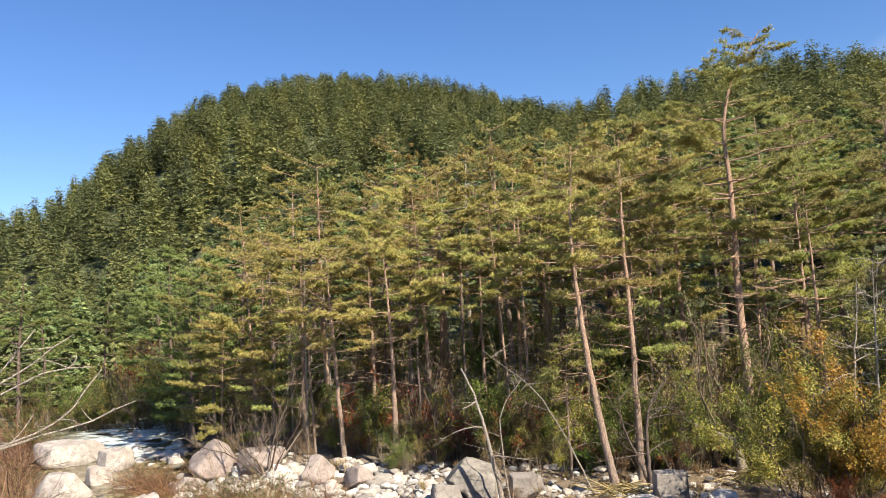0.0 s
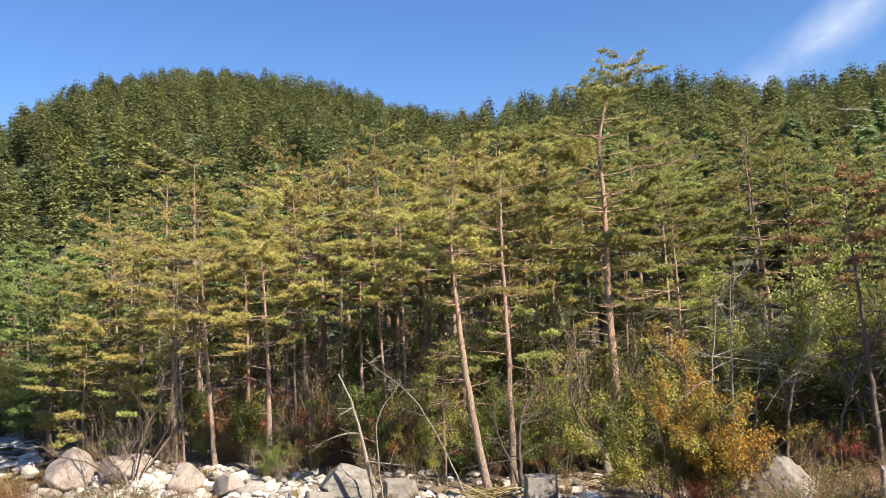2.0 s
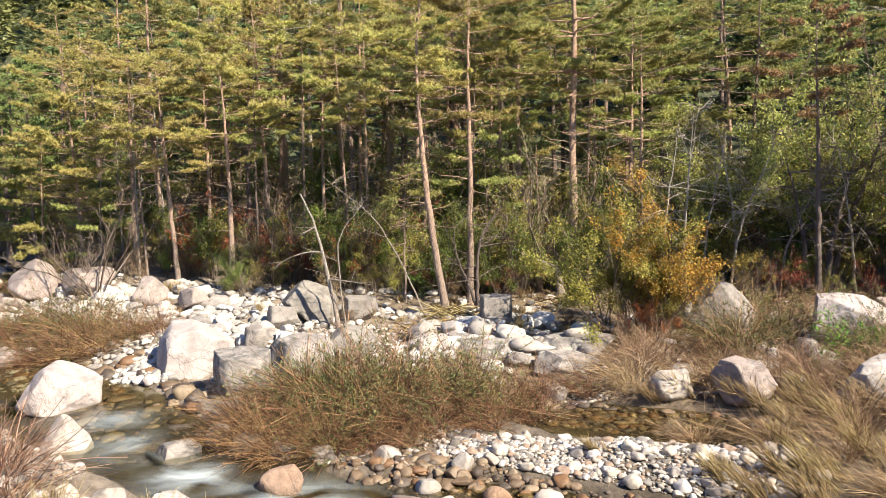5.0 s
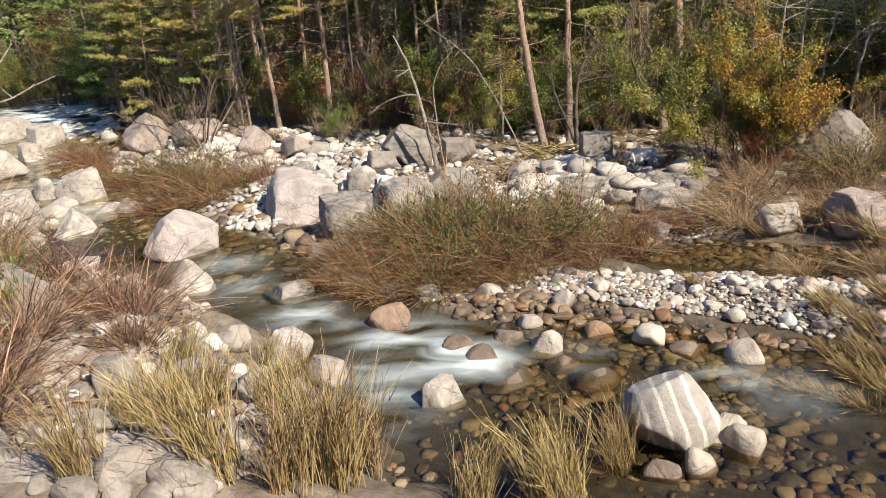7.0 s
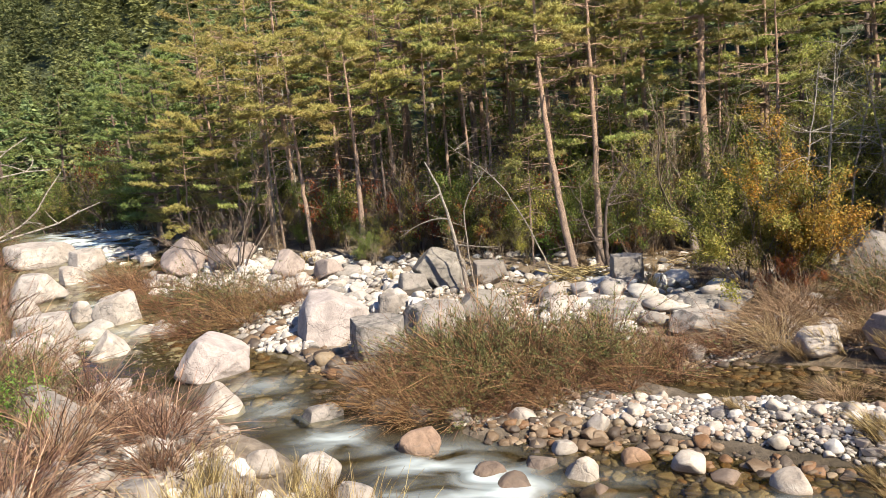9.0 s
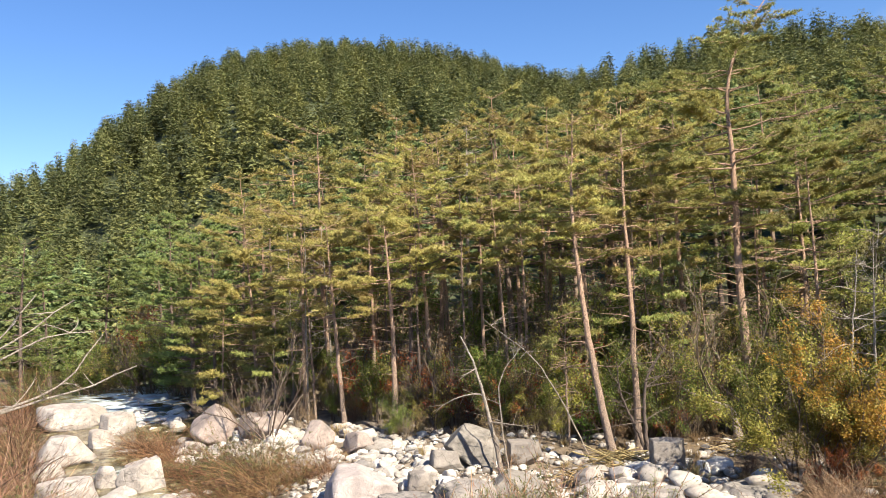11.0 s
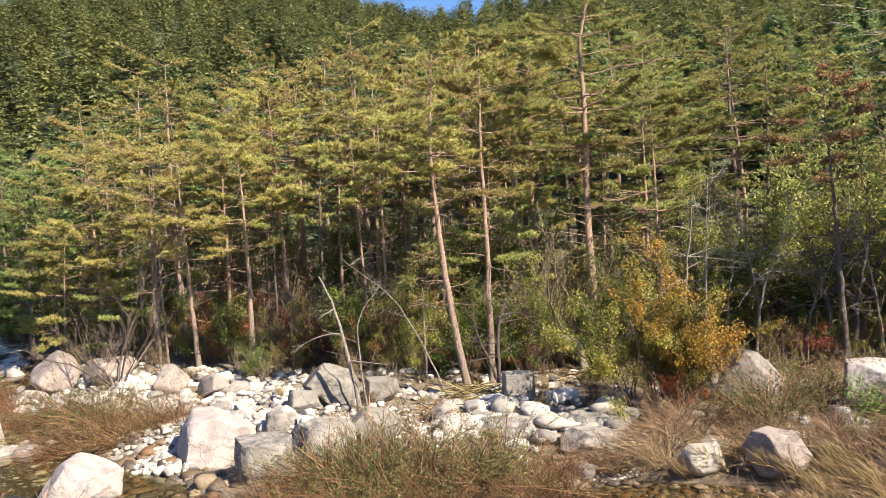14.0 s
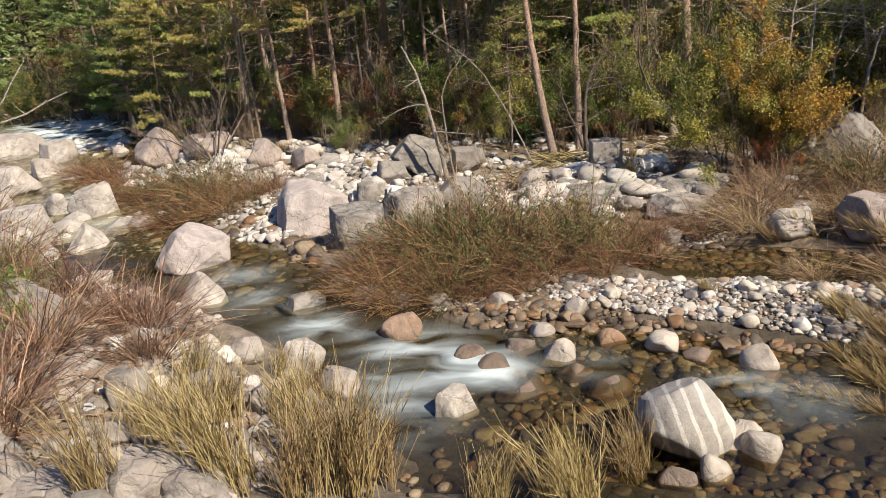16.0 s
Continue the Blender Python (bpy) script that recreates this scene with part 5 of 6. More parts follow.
# ---- shrubs, brush and reeds ----
def branching(rng, n0, tall, lean, levels, spread=0.5, per=5):
    """Stems and their side twigs: a list of (paths, radii), and the twig ends with their ways."""
    az_ = rng.uniform(0, 2 * np.pi, n0)
    out = rng.uniform(0.1, 1.0, n0) * lean
    way = unit(np.stack([np.cos(az_) * out, np.sin(az_) * out, np.ones(n0)], 1))
    start = np.stack([np.cos(az_), np.sin(az_), np.zeros(n0)], 1) * rng.uniform(0, 0.22, (n0, 1)) * tall * 0.3
    L = tall * rng.uniform(0.55, 1.0, n0)
    sets, ends = [], []
    r = 0.010 * tall ** 0.8
    for lev in range(levels):
        n = len(L)
        pts = 6 if lev < 2 else 3
        q = np.linspace(0, 1, pts)
        curve = rng.normal(0, 0.22, (n, 3)) + (0, 0, 0.12 if lev else 0.0)
        P = start[:, None] + way[:, None] * (L[:, None] * q)[..., None] + curve[:, None] * (L[:, None] * q**2)[..., None]
        P[:, 1:] += rng.normal(0, 0.012 * tall / (lev + 1), (n, pts - 1, 3))
        sets.append((P, np.clip(r * rng.uniform(0.7, 1.2, (n, 1)) * (1 - 0.75 * q[None]), 0.004, 1)))
        if lev:
            h = pts // 3
            ends.append((P[:, h:].reshape(-1, 3), np.repeat(unit(P[:, -1] - P[:, 0]), pts - h, 0)))
        if lev == levels - 1:
            break
        k = rng.integers(0, n, n * per)
        t = rng.uniform(0.25, 0.98, n * per)
        f = t * 5
        i0 = np.minimum(f.astype(int), 4)
        start = P[k, i0] * (1 - (f - i0))[:, None] + P[k, i0 + 1] * (f - i0)[:, None]
        way = unit(unit(P[k, -1] - P[k, 0]) + rng.normal(0, spread, (n * per, 3)) + (0, 0, 0.12))
        L = L[k] * rng.uniform(0.25, 0.5, n * per) * (1.15 - t * 0.5)
        r *= 0.5
    return sets, ends


def shrub(name, tall, lean, n0, stems_mat, leaf_mat, leaves, leaf_len, seed, label, category="shrub", group="", levels=3, per=5, spread=0.5):
    rng = np.random.default_rng(seed)
    root = thing(name, Matrix.Identity(4), label, category, group)
    sets, ends = branching(rng, n0, tall, lean, levels, spread, per)
    twigs = part("branchwork", *joined([tubes(P, R, 5 if k == 0 else 3) for k, (P, R) in enumerate(sets)]), stems_mat, root)
    tagged(twigs, kind="stuff")
    if leaf_mat:
        E_ = np.concatenate([e[0] for e in ends])
        W_ = np.concatenate([e[1] for e in ends])
        k = rng.integers(0, len(E_), leaves)
        mid = E_[k] + rng.normal(0, 0.045 * tall ** 0.5, (leaves, 3))
        nrm = unit(rng.normal(0, 1, (leaves, 3)) + (0.2, -0.3, 0.9))
        V, F = leaf_quads(mid, nrm, W_[k] + rng.normal(0, 0.6, (leaves, 3)), leaf_len * rng.uniform(0.6, 1.2, leaves), leaf_len * rng.uniform(0.35, 0.6, leaves))
        tagged(part("foliage", V, F, leaf_mat, root), kind="stuff")
    return root


used = set()
UNDER = "undergrowth of the forest edge"
SHRUBS = {
    "bare": [shrub("bare_shrub", 2.6, 0.7, 7, stem_brown, None, 0, 0, 500 + k, "leafless brown shrub with a tangle of fine twigs", group=UNDER, per=7) for k in range(2)],
    "grey": [shrub("bare_shrub", 3.0, 0.9, 6, stem_brown, leaf_olive, 420, 0.07, 510 + k, "brown bare shrub with few withered leaves", group=UNDER, per=6) for k in range(2)],
    "green": [shrub("leafy_shrub", 2.4, 0.6, 7, stem_brown, leaf_green, 3400, 0.075, 520 + k, "dark green leafy shrub under the pines", group=UNDER) for k in range(3)],
    "yellow": [shrub("autumn_shrub", 2.4, 0.6, 6, stem_brown, leaf_yellow, 2600, 0.072, 530 + k, "shrub with yellowing autumn leaves", group=UNDER) for k in range(2)],
    "red": [shrub("autumn_shrub", 1.7, 0.6, 6, stem_brown, leaf_red, 1300, 0.065, 540, "low shrub with dark red autumn leaves", group=UNDER)],
    "dry": [shrub("dry_shrub", 1.8, 0.7, 8, stem_brown, leaf_dry, 1300, 0.065, 550 + k, "dry shrub with withered brown leaves", group=UNDER) for k in range(2)],
}


def place(ob, m):
    """The first time the pattern itself, later a copy."""
    if ob.name in used:
        return copy_thing(ob, m)
    used.add(ob.name)
    ob.matrix_world = m
    return ob


def plant(kind, x, y, scale, rng, sink=0.05):
    ob = SHRUBS[kind][rng.integers(len(SHRUBS[kind]))]
    place(ob, pose(x, y, ground_z(x, y) - sink, rng.uniform(-5, 5), rng.uniform(-5, 5), rng.uniform(0, 360)) @ Matrix.Scale(scale, 4))


rng = np.random.default_rng(71)
for _ in range(210):
    a = rng.uniform(-27, 52)
    edge = np.interp(a, [-27, -20, -14, -6, 4, 12, 22, 32, 40, 52], [47, 43, 34.5, 28.5, 26.0, 24.5, 25.5, 27.5, 27.5, 27.0])
    r = edge + abs(rng.normal(0, 5.5 if rng.random() < 0.45 else 1.3))
    x, y = r * math.sin(radians(a)), r * math.cos(radians(a))
    if a > 26:
        kind = rng.choice(["green", "green", "yellow", "yellow", "bare", "dry", "red"], p=[0.12, 0.06, 0.35, 0.15, 0.14, 0.12, 0.06])
    elif a < -10:
        kind = rng.choice(["green", "yellow", "bare", "grey", "dry"], p=[0.5, 0.15, 0.15, 0.1, 0.1])
    else:
        kind = rng.choice(["green", "bare", "grey", "dry", "red", "yellow"], p=[0.30, 0.24, 0.06, 0.21, 0.08, 0.11])
    plant(str(kind), x, y, rng.uniform(0.6, 1.3) * (1.25 if a > 26 else 1.0), rng)

# thicket that closes the wood behind the first trunks
for _ in range(95):
    a = rng.uniform(-24, 54)
    edge = np.interp(a, [-27, -20, -14, -6, 4, 12, 22, 32, 40, 52], [47, 43, 36, 31, 29, 28, 28, 27, 26, 26])
    r = edge + rng.uniform(0, 13)
    kind = str(rng.choice(["green", "yellow", "dry", "bare"], p=[0.15, 0.45, 0.22, 0.18] if a > 24 else [0.45, 0.22, 0.20, 0.13]))
    plant(kind, r * math.sin(radians(a)), r * math.cos(radians(a)), rng.uniform(1.3, 2.1), rng)

# young broadleaf trees, yellow-green, on the open side of the wood
LEAFY = [shrub("broadleaf_tree", 6.0, 0.45, 4, bark_dark, leaf_lime, 4200, 0.15, 580 + k, "young broadleaf tree with sparse yellow-green leaves", "tree", "broadleaf trees in the wood", per=7) for k in range(3)]
for k, (x, y, s_k) in enumerate([(14.2, 24.5, 0.95), (15.8, 23.8, 1.0), (17.4, 22.5, 0.9), (19.2, 23.5, 1.0), (21.0, 22.0, 1.0), (22.5, 24.5, 1.1), (13.5, 27.0, 1.0), (17.5, 26.0, 1.05), (20.5, 17.6, 0.9), (22.6, 16.2, 1.0), (24.5, 19.0, 1.0), (10.6, 26.4, 0.8), (19.8, 19.2, 0.8), (-15.5, 44.5, 0.8), (-18.0, 46.5, 0.8)]):
    place(LEAFY[k % 3], pose(x, y, ground_z(x, y) - 0.05, 0, 0, 73 * k) @ Matrix.Scale(s_k, 4))

# the large autumn bush: gold and orange over yellow-green
for k, (x, y, s_k, mat_k, lb) in enumerate([(7.65, 18.7, 0.95, leaf_yellow, "tall bush with yellow-green leaves among bare twigs"), (8.6, 18.3, 0.9, leaf_orange, "tall bush with orange autumn leaves"), (9.0, 18.6, 0.68, leaf_orange, "bush with golden orange leaves"), (8.15, 18.5, 0.75, leaf_yellow, "bush with yellow and green leaves"), (8.3, 18.0, 0.3, leaf_red, "low bush with dark red leaves")]):
    b = shrub("autumn_bush", 3.7, 0.66, 9, stem_brown, mat_k, 11500, 0.085, 560 + k, lb, "bush", "autumn bushes on the bank")
    b.matrix_world = pose(x, y, ground_z(x, y) - 0.05, 0, 0, 40 * k) @ Matrix.Scale(s_k, 4)


def brush(seed, stems, tall, lean, drift, stems_mat, leaf_mat, leaves, label, category="brushwood", group="brushwood by the stream", thick=1.0):
    """A clump of thin arching rods, swept one way by floods, with small leaves."""
    rng = np.random.default_rng(seed)
    root = thing("brush", Matrix.Identity(4), label, category, group)
    n = stems
    az_ = rng.uniform(0, 2 * np.pi, n)
    b = np.stack([np.cos(az_), np.sin(az_), np.zeros(n)], 1) * (0.32 * np.sqrt(rng.random(n)))[:, None]
    way = unit(b * lean * 2.2 + rng.normal(0, 0.36, (n, 3)) + np.array([drift, -0.10, 0.8]))
    way[:, 2] = np.abs(way[:, 2])
    L = tall * rng.uniform(0.55, 1.15, n)
    q = np.linspace(0, 1, 5)
    bow = rng.normal(0, 0.20, (n, 3)) + np.stack([way[:, 0] * 0.25, way[:, 1] * 0.25, -0.22 + 0 * L], 1)
    P = b[:, None] + way[:, None] * (L[:, None] * q)[..., None] + bow[:, None] * (L[:, None] * q**2)[..., None]
    P[..., 2] = np.maximum(P[..., 2], 0.02 * q[None])
    k = rng.integers(0, n, n * 2)
    j = rng.integers(1, 4, n * 2)
    tw_way = unit(P[k, j + 1] - P[k, j] + rng.normal(0, 0.22, (n * 2, 3)) + (0, 0, 0.08))
    tl = rng.uniform(0.2, 0.55, n * 2)
    tw = P[k, j][:, None] + tw_way[:, None] * (tl[:, None] * np.linspace(0, 1, 3))[..., None]
    rods = part("rod_tangle", *joined([tubes(P, rng.choice([0.0035, 0.006, 0.0105], (n, 1), p=[0.4, 0.38, 0.22]) * thick * (1 - 0.6 * q), 3), tubes(tw, np.tile([0.0035, 0.003, 0.002], (n * 2, 1)) * thick, 3)]), stems_mat, root)
    tagged(rods, kind="stuff")
    if leaves:
        k = rng.integers(0, len(tw), leaves)
        mid = tw[k, rng.integers(0, 3, leaves)] + rng.normal(0, 0.03, (leaves, 3))
        V, F = leaf_quads(mid, unit(rng.normal(0, 1, (leaves, 3)) + (0, -0.2, 0.6)), tw_way[k] + rng.normal(0, 0.4, (leaves, 3)), rng.uniform(0.04, 0.085, leaves), rng.uniform(0.012, 0.024, leaves))
        tagged(part("foliage", V, F, leaf_mat, root), kind="stuff")
    return root


RUSSET = "clump of russet willow rods with sparse small leaves"
OLIVE = "olive-leaved willow brush with brown rods"
TWIG = "leafless reddish-brown brushwood on the near bank"
BRUSH = {
    "russet": [brush(600 + k, 190, 1.6, 0.9, -0.4, stem_red, leaf_olive if k == 1 else leaf_dry, 1900, RUSSET) for k in range(3)],
    "olive": [brush(610 + k, 190, 1.5, 0.8, -0.2, stem_red, leaf_olive, 6500, OLIVE) for k in range(3)],
    "twig": [brush(620 + k, 150, 1.55, 0.9, 0.1, stem_pink, leaf_dry, 500, TWIG, thick=1.35) for k in range(3)],
    "right": [brush(630 + k, 170, 1.5, 0.9, -0.5, stem_tan, leaf_dry, 700, "tangled brown brush swept flat beside the side pool") for k in range(2)],
}


def clump(kind, x, y, scale, rng, turn=None):
    ob = BRUSH[kind][rng.integers(len(BRUSH[kind]))]
    place(ob, pose(x, y, ground_z(x, y) - 0.03, 0, 0, rng.uniform(-40, 40) if turn is None else turn) @ Matrix.Scale(scale, 4))


rng = np.random.default_rng(83)
for x, y, k, s_k in [(-0.9, 14.6, "russet", 0.8), (-0.3, 14.15, "russet", 0.75), (0.4, 14.0, "russet", 0.75), (1.2, 13.9, "russet", 0.7), (2.0, 13.9, "russet", 0.7), (-0.9, 15.2, "russet", 0.9), (-0.2, 14.7, "russet", 1.0), (0.6, 14.4, "russet", 1.05), (0.1, 15.8, "olive", 1.05), (1.0, 15.6, "olive", 1.2), (0.3, 16.1, "olive", 1.05), (1.5, 16.0, "olive", 1.1), (0.5, 15.2, "russet", 1.05), (1.4, 14.6, "russet", 1.0), (2.0, 15.2, "olive", 1.1), (0.9, 15.1, "olive", 1.05), (1.9, 15.8, "olive", 1.1),
                     (2.4, 14.4, "russet", 0.95), (2.9, 15.1, "russet", 1.05), (3.5, 14.4, "russet", 0.9), (3.3, 15.7, "olive", 1.05), (4.2, 15.2, "russet", 1.05), (3.8, 15.8, "russet", 1.0), (4.6, 14.8, "russet", 0.85), 
                     (-11.0, 28.6, "russet", 1.1), (-10.2, 27.9, "russet", 1.15), (-9.4, 27.2, "russet", 1.1), (-6.6, 21.5, "russet", 1.0), (-5.8, 21.2, "russet", 1.05), (-5.0, 21.2, "russet", 1.15), (-4.3, 21.6, "russet", 1.05), (-5.4, 22.3, "olive", 1.0), (-3.6, 22.0, "russet", 1.0), (-8.6, 24.6, "russet", 0.95), (-7.8, 24.2, "russet", 0.95), (-6.9, 24.0, "olive", 0.9),
                     (-5.6, 11.2, "twig", 0.95), (-4.5, 12.8, "twig", 0.8), (-5.4, 9.6, "twig", 1.0), (-5.0, 8.6, "twig", 1.0), (-7.4, 14.2, "olive", 0.9), (-6.6, 14.8, "twig", 0.9), (-8.4, 15.6, "olive", 0.9), (-9.6, 18.6, "twig", 1.1), (-10.6, 20.0, "twig", 1.1), (-8.7, 17.0, "twig", 1.0), (-11.4, 21.8, "russet", 1.1), (-12.6, 23.8, "twig", 1.1), (-13.6, 25.4, "russet", 1.1), (-14.6, 27.2, "twig", 1.2), (-15.6, 29.2, "russet", 1.2), (-17.0, 31.6, "twig", 1.2), (-18.4, 34.4, "russet", 1.3), (-19.6, 37.0, "olive", 1.3), (-11.8, 19.8, "twig", 1.2), (-5.8, 8.0, "twig", 1.0), (-4.2, 11.6, "twig", 0.9), (-5.4, 13.6, "twig", 0.9), (-7.6, 12.4, "olive", 1.1), (-8.6, 14.2, "twig", 1.1), (-9.4, 16.4, "twig", 1.0), (-10.4, 17.4, "olive", 1.0), 
                     (7.4, 16.4, "right", 0.9), (8.2, 16.8, "right", 0.9), (9.2, 16.2, "russet", 0.9), (10.0, 16.8, "olive", 1.0), (8.6, 15.4, "right", 0.95), (9.6, 14.8, "right", 0.95), (6.8, 15.4, "right", 0.8), (10.8, 15.6, "right", 1.0), (11.6, 17.4, "olive", 0.9), (7.0, 13.0, "right", 0.6),
                     (8.2, 12.4, "right", 0.75), (10.2, 13.0, "right", 0.9), (11.2, 12.8, "right", 0.95), (12.2, 13.6, "right", 0.9), (9.6, 12.2, "right", 0.8), (10.6, 14.8, "right", 0.85), (11.6, 14.4, "russet", 0.8), (13.0, 15.2, "olive", 0.8), (12.8, 12.6, "right", 0.9), (9.0, 10.4, "right", 0.8), (5.0, 15.8, "russet", 0.8), (5.9, 15.6, "russet", 0.8), (8.8, 18.4, "right", 0.9), (9.9, 18.8, "olive", 0.8), (10.4, 14.2, "right", 1.0), (9.4, 15.6, "right", 0.8), (12.6, 16.0, "olive", 0.8), (13.4, 18.6, "right", 0.9), (15.2, 15.4, "right", 0.9), (7.8, 17.2, "right", 0.7), (8.8, 11.4, "right", 0.7), (12.2, 14.8, "right", 0.9), (11.4, 13.6, "right", 0.9)]:
    clump(k, x, y, s_k, rng)


def reeds(seed, stems, tall, drift, label, green=0.0):
    rng = np.random.default_rng(seed)
    root = thing("reeds", Matrix.Identity(4), label, "reeds", "dry reeds of the near bank")
    n = stems
    knot = rng.normal(0, 0.17, (7, 3))
    b = (knot[rng.integers(0, 7, n)] + rng.normal(0, 0.045, (n, 3))) * (1, 1, 0)
    way = unit(np.stack([rng.normal(drift, 0.11, n), rng.normal(0, 0.11, n), np.ones(n)], 1))
    L = tall * rng.uniform(0.5, 1.1, n)
    q = np.linspace(0, 1, 5)
    bow = rng.normal(0, 0.16, (n, 3)) * (1, 1, 0.3) - (0, 0, 0.08)
    P = b[:, None] + way[:, None] * (L[:, None] * q)[..., None] + bow[:, None] * (L[:, None] * q**2.2)[..., None]
    tagged(part("stalk_tuft", *tubes(P, np.tile(0.0062 * (1 - 0.6 * q), (n, 1)), 3), straw, root), kind="stuff")
    m = n * 4
    k, j = rng.integers(0, n, m), rng.integers(1, 4, m)
    w = unit(unit(P[k, j + 1] - P[k, j]) + rng.normal(0, 0.16, (m, 3)))
    V, F = blades(P[k, j], w, rng.uniform(0.15, 0.4, m), rng.uniform(0.008, 0.016, m), rng)
    tagged(part("leaf_tuft", V, F, straw, root), kind="stuff")
    return root


REEDS = [reeds(700 + k, 115, 1.55, d, "clump of dry straw-coloured reeds on the near bank") for k, d in enumerate((0.05, -0.12, 0.15, 0.02))]
DRY = [reeds(720 + k, 60, 0.5, d, "low tuft of dry grass on the stony bank") for k, d in enumerate((0.1, -0.2))]
FLAT = [reeds(710 + k, 75, 0.95, d, "dry grass swept flat beside the gravel bar") for k, d in enumerate((-0.9, -0.7))]
rng = np.random.default_rng(91)
for x, y, s_k in [(-2.9, 8.4, 0.9), (-2.55, 7.8, 0.95), (-2.6, 9.4, 0.75), (-2.2, 7.5, 1.0), (-1.5, 7.4, 1.1), (-1.3, 8.5, 1.05), (-1.0, 7.9, 1.1), (-0.75, 8.4, 0.9), 
                  (-1.9, 9.6, 0.8), (-1.6, 10.2, 0.7), (-2.2, 11.4, 0.55), (-3.2, 10.6, 0.6), (0.5, 7.5, 0.7), (1.2, 7.5, 0.8), (1.5, 7.8, 0.85), (1.45, 7.2, 0.9), (2.3, 8.2, 0.7), (2.5, 8.6, 0.75), (-3.4, 7.2, 0.8), (-3.6, 9.0, 0.6)]:
    place(REEDS[rng.integers(4)], pose(x, y, ground_z(x, y) - 0.05, 0, 0, rng.uniform(-30, 30)) @ Matrix.Scale(s_k, 4))
for x, y, s_k in [(9.4, 11.4, 1.0), (10.0, 12.4, 1.1), (10.8, 11.8, 1.1), (10.8, 13.2, 1.0), (11.6, 12.2, 1.1), (11.8, 13.2, 1.0), (9.2, 12.8, 0.9), (12.4, 12.8, 1.1), (9.8, 10.8, 1.0), (5.4, 9.6, 0.7), (6.3, 9.7, 0.9), (6.7, 9.0, 1.0), (7.4, 9.8, 1.0), (7.9, 10.4, 1.0), (6.2, 10.4, 0.6), (8.4, 10.8, 1.0), (5.7, 9.2, 0.8), (6.1, 9.0, 0.9), (6.5, 9.3, 0.9), (6.9, 9.9, 0.9), (7.2, 10.6, 0.9), (5.0, 12.6, 0.5), (6.9, 11.4, 0.8), (7.7, 11.2, 0.9), (8.4, 12.0, 0.8), (9.0, 13.6, 1.0), (9.6, 13.2, 1.0), (10.2, 13.6, 1.0), (8.0, 15.0, 0.9), (8.8, 14.2, 0.9), (7.2, 14.9, 0.7)]:
    place(FLAT[rng.integers(2)], pose(x, y, ground_z(x, y) - 0.04, 0, 0, rng.uniform(-25, 25)) @ Matrix.Scale(s_k, 4))


# ---- single things at the forest edge ----
def dead_stem(name, path, girth, seed, label, mat, twigs=6, category="dead tree", reach=1.0):
    """A bare bent stem with a few broken side branches; path in the world."""
    rng = np.random.default_rng(seed)
    W = np.asarray(path, float)
    P = smooth_path(W - W[0], 18)
    P[1:-1] += rng.normal(0, 0.012, (16, 3))
    u = np.linspace(0, 1, 18)
    pieces = [tubes(P[None], (girth * (1 - 0.8 * u))[None], 7)]
    if twigs:
        k = rng.integers(5, 17, twigs)
        a = rng.uniform(0, 2 * np.pi, twigs)
        w = np.stack([np.cos(a), np.sin(a), rng.uniform(-0.1, 0.7, twigs)], 1)
        L = reach * rng.uniform(0.35, 1.0, twigs)
        q = np.linspace(0, 1, 6)
        B = P[k][:, None] + w[:, None] * (L[:, None] * q)[..., None] + rng.normal(0, 0.3, (twigs, 1, 3)) * (L[:, None] * q**2)[..., None]
        pieces.append(tubes(B, np.tile(girth * 0.3 * (1 - 0.8 * q), (twigs, 1)), 4))
        n = twigs * 5
        i, j = rng.integers(0, twigs, n), rng.integers(1, 5, n)
        ww = unit(B[i, j + 1] - B[i, j] + rng.normal(0, 0.25, (n, 3)) * L[i][:, None])
        tw = B[i, j][:, None] + ww[:, None] * (L[i][:, None] * rng.uniform(0.2, 0.5, (n, 1)) * np.linspace(0, 1, 3))[..., None]
        pieces.append(tubes(tw, np.tile(np.maximum(girth * 0.1, 0.004) * np.array([1, 0.8, 0.5]), (n, 1)), 3))
    root = thing(name, Matrix.Translation(W[0]), label, category)
    part("trunk", *joined(pieces), mat, root, smooth=True)
    return root


def on(x, y, up=0.0):
    return (x, y, ground_z(x, y) + up)


dead_stem("dead_tree", [on(1.15, 21.6, -0.1), (0.85, 21.5, 2.2), (0.5, 21.5, 3.6), (0.25, 21.5, 4.2)], 0.08, 801, "leaning dead trunk, pale and bare, wedged behind a boulder", bark_dead, 4, reach=1.5)
dead_stem("dead_tree", [on(1.35, 21.7, -0.1), (1.2, 21.6, 1.8), (1.25, 21.6, 3.0), (1.9, 21.6, 3.9)], 0.03, 802, "thin dead stem arching beside the leaning trunk", bark_dead, 5, reach=1.2)
dead_stem("dead_tree", [on(3.6, 21.7, 0.0), (2.9, 21.8, 2.2), (2.3, 21.9, 3.3), (0.9, 22.2, 4.6)], 0.026, 803, "slender fallen stem leaning over the bank, brown and bare", bark_dead, 9, reach=1.3)
dead_stem("stump", [on(8.1, 23.6, 0.0), (7.9, 23.7, 1.5), (7.3, 23.9, 1.8), (6.6, 24.1, 2.2)], 0.14, 804, "broken trunk bent over above the forest floor", bark_dead, 0, "stump")
dead_stem("dead_tree", [on(5.25, 22.6, 0.0), (5.2, 22.6, 1.4), (5.3, 22.5, 2.6), (5.9, 22.4, 3.6)], 0.07, 805, "small dark bare tree with many thin branches", bark_dark, 12, reach=1.6)
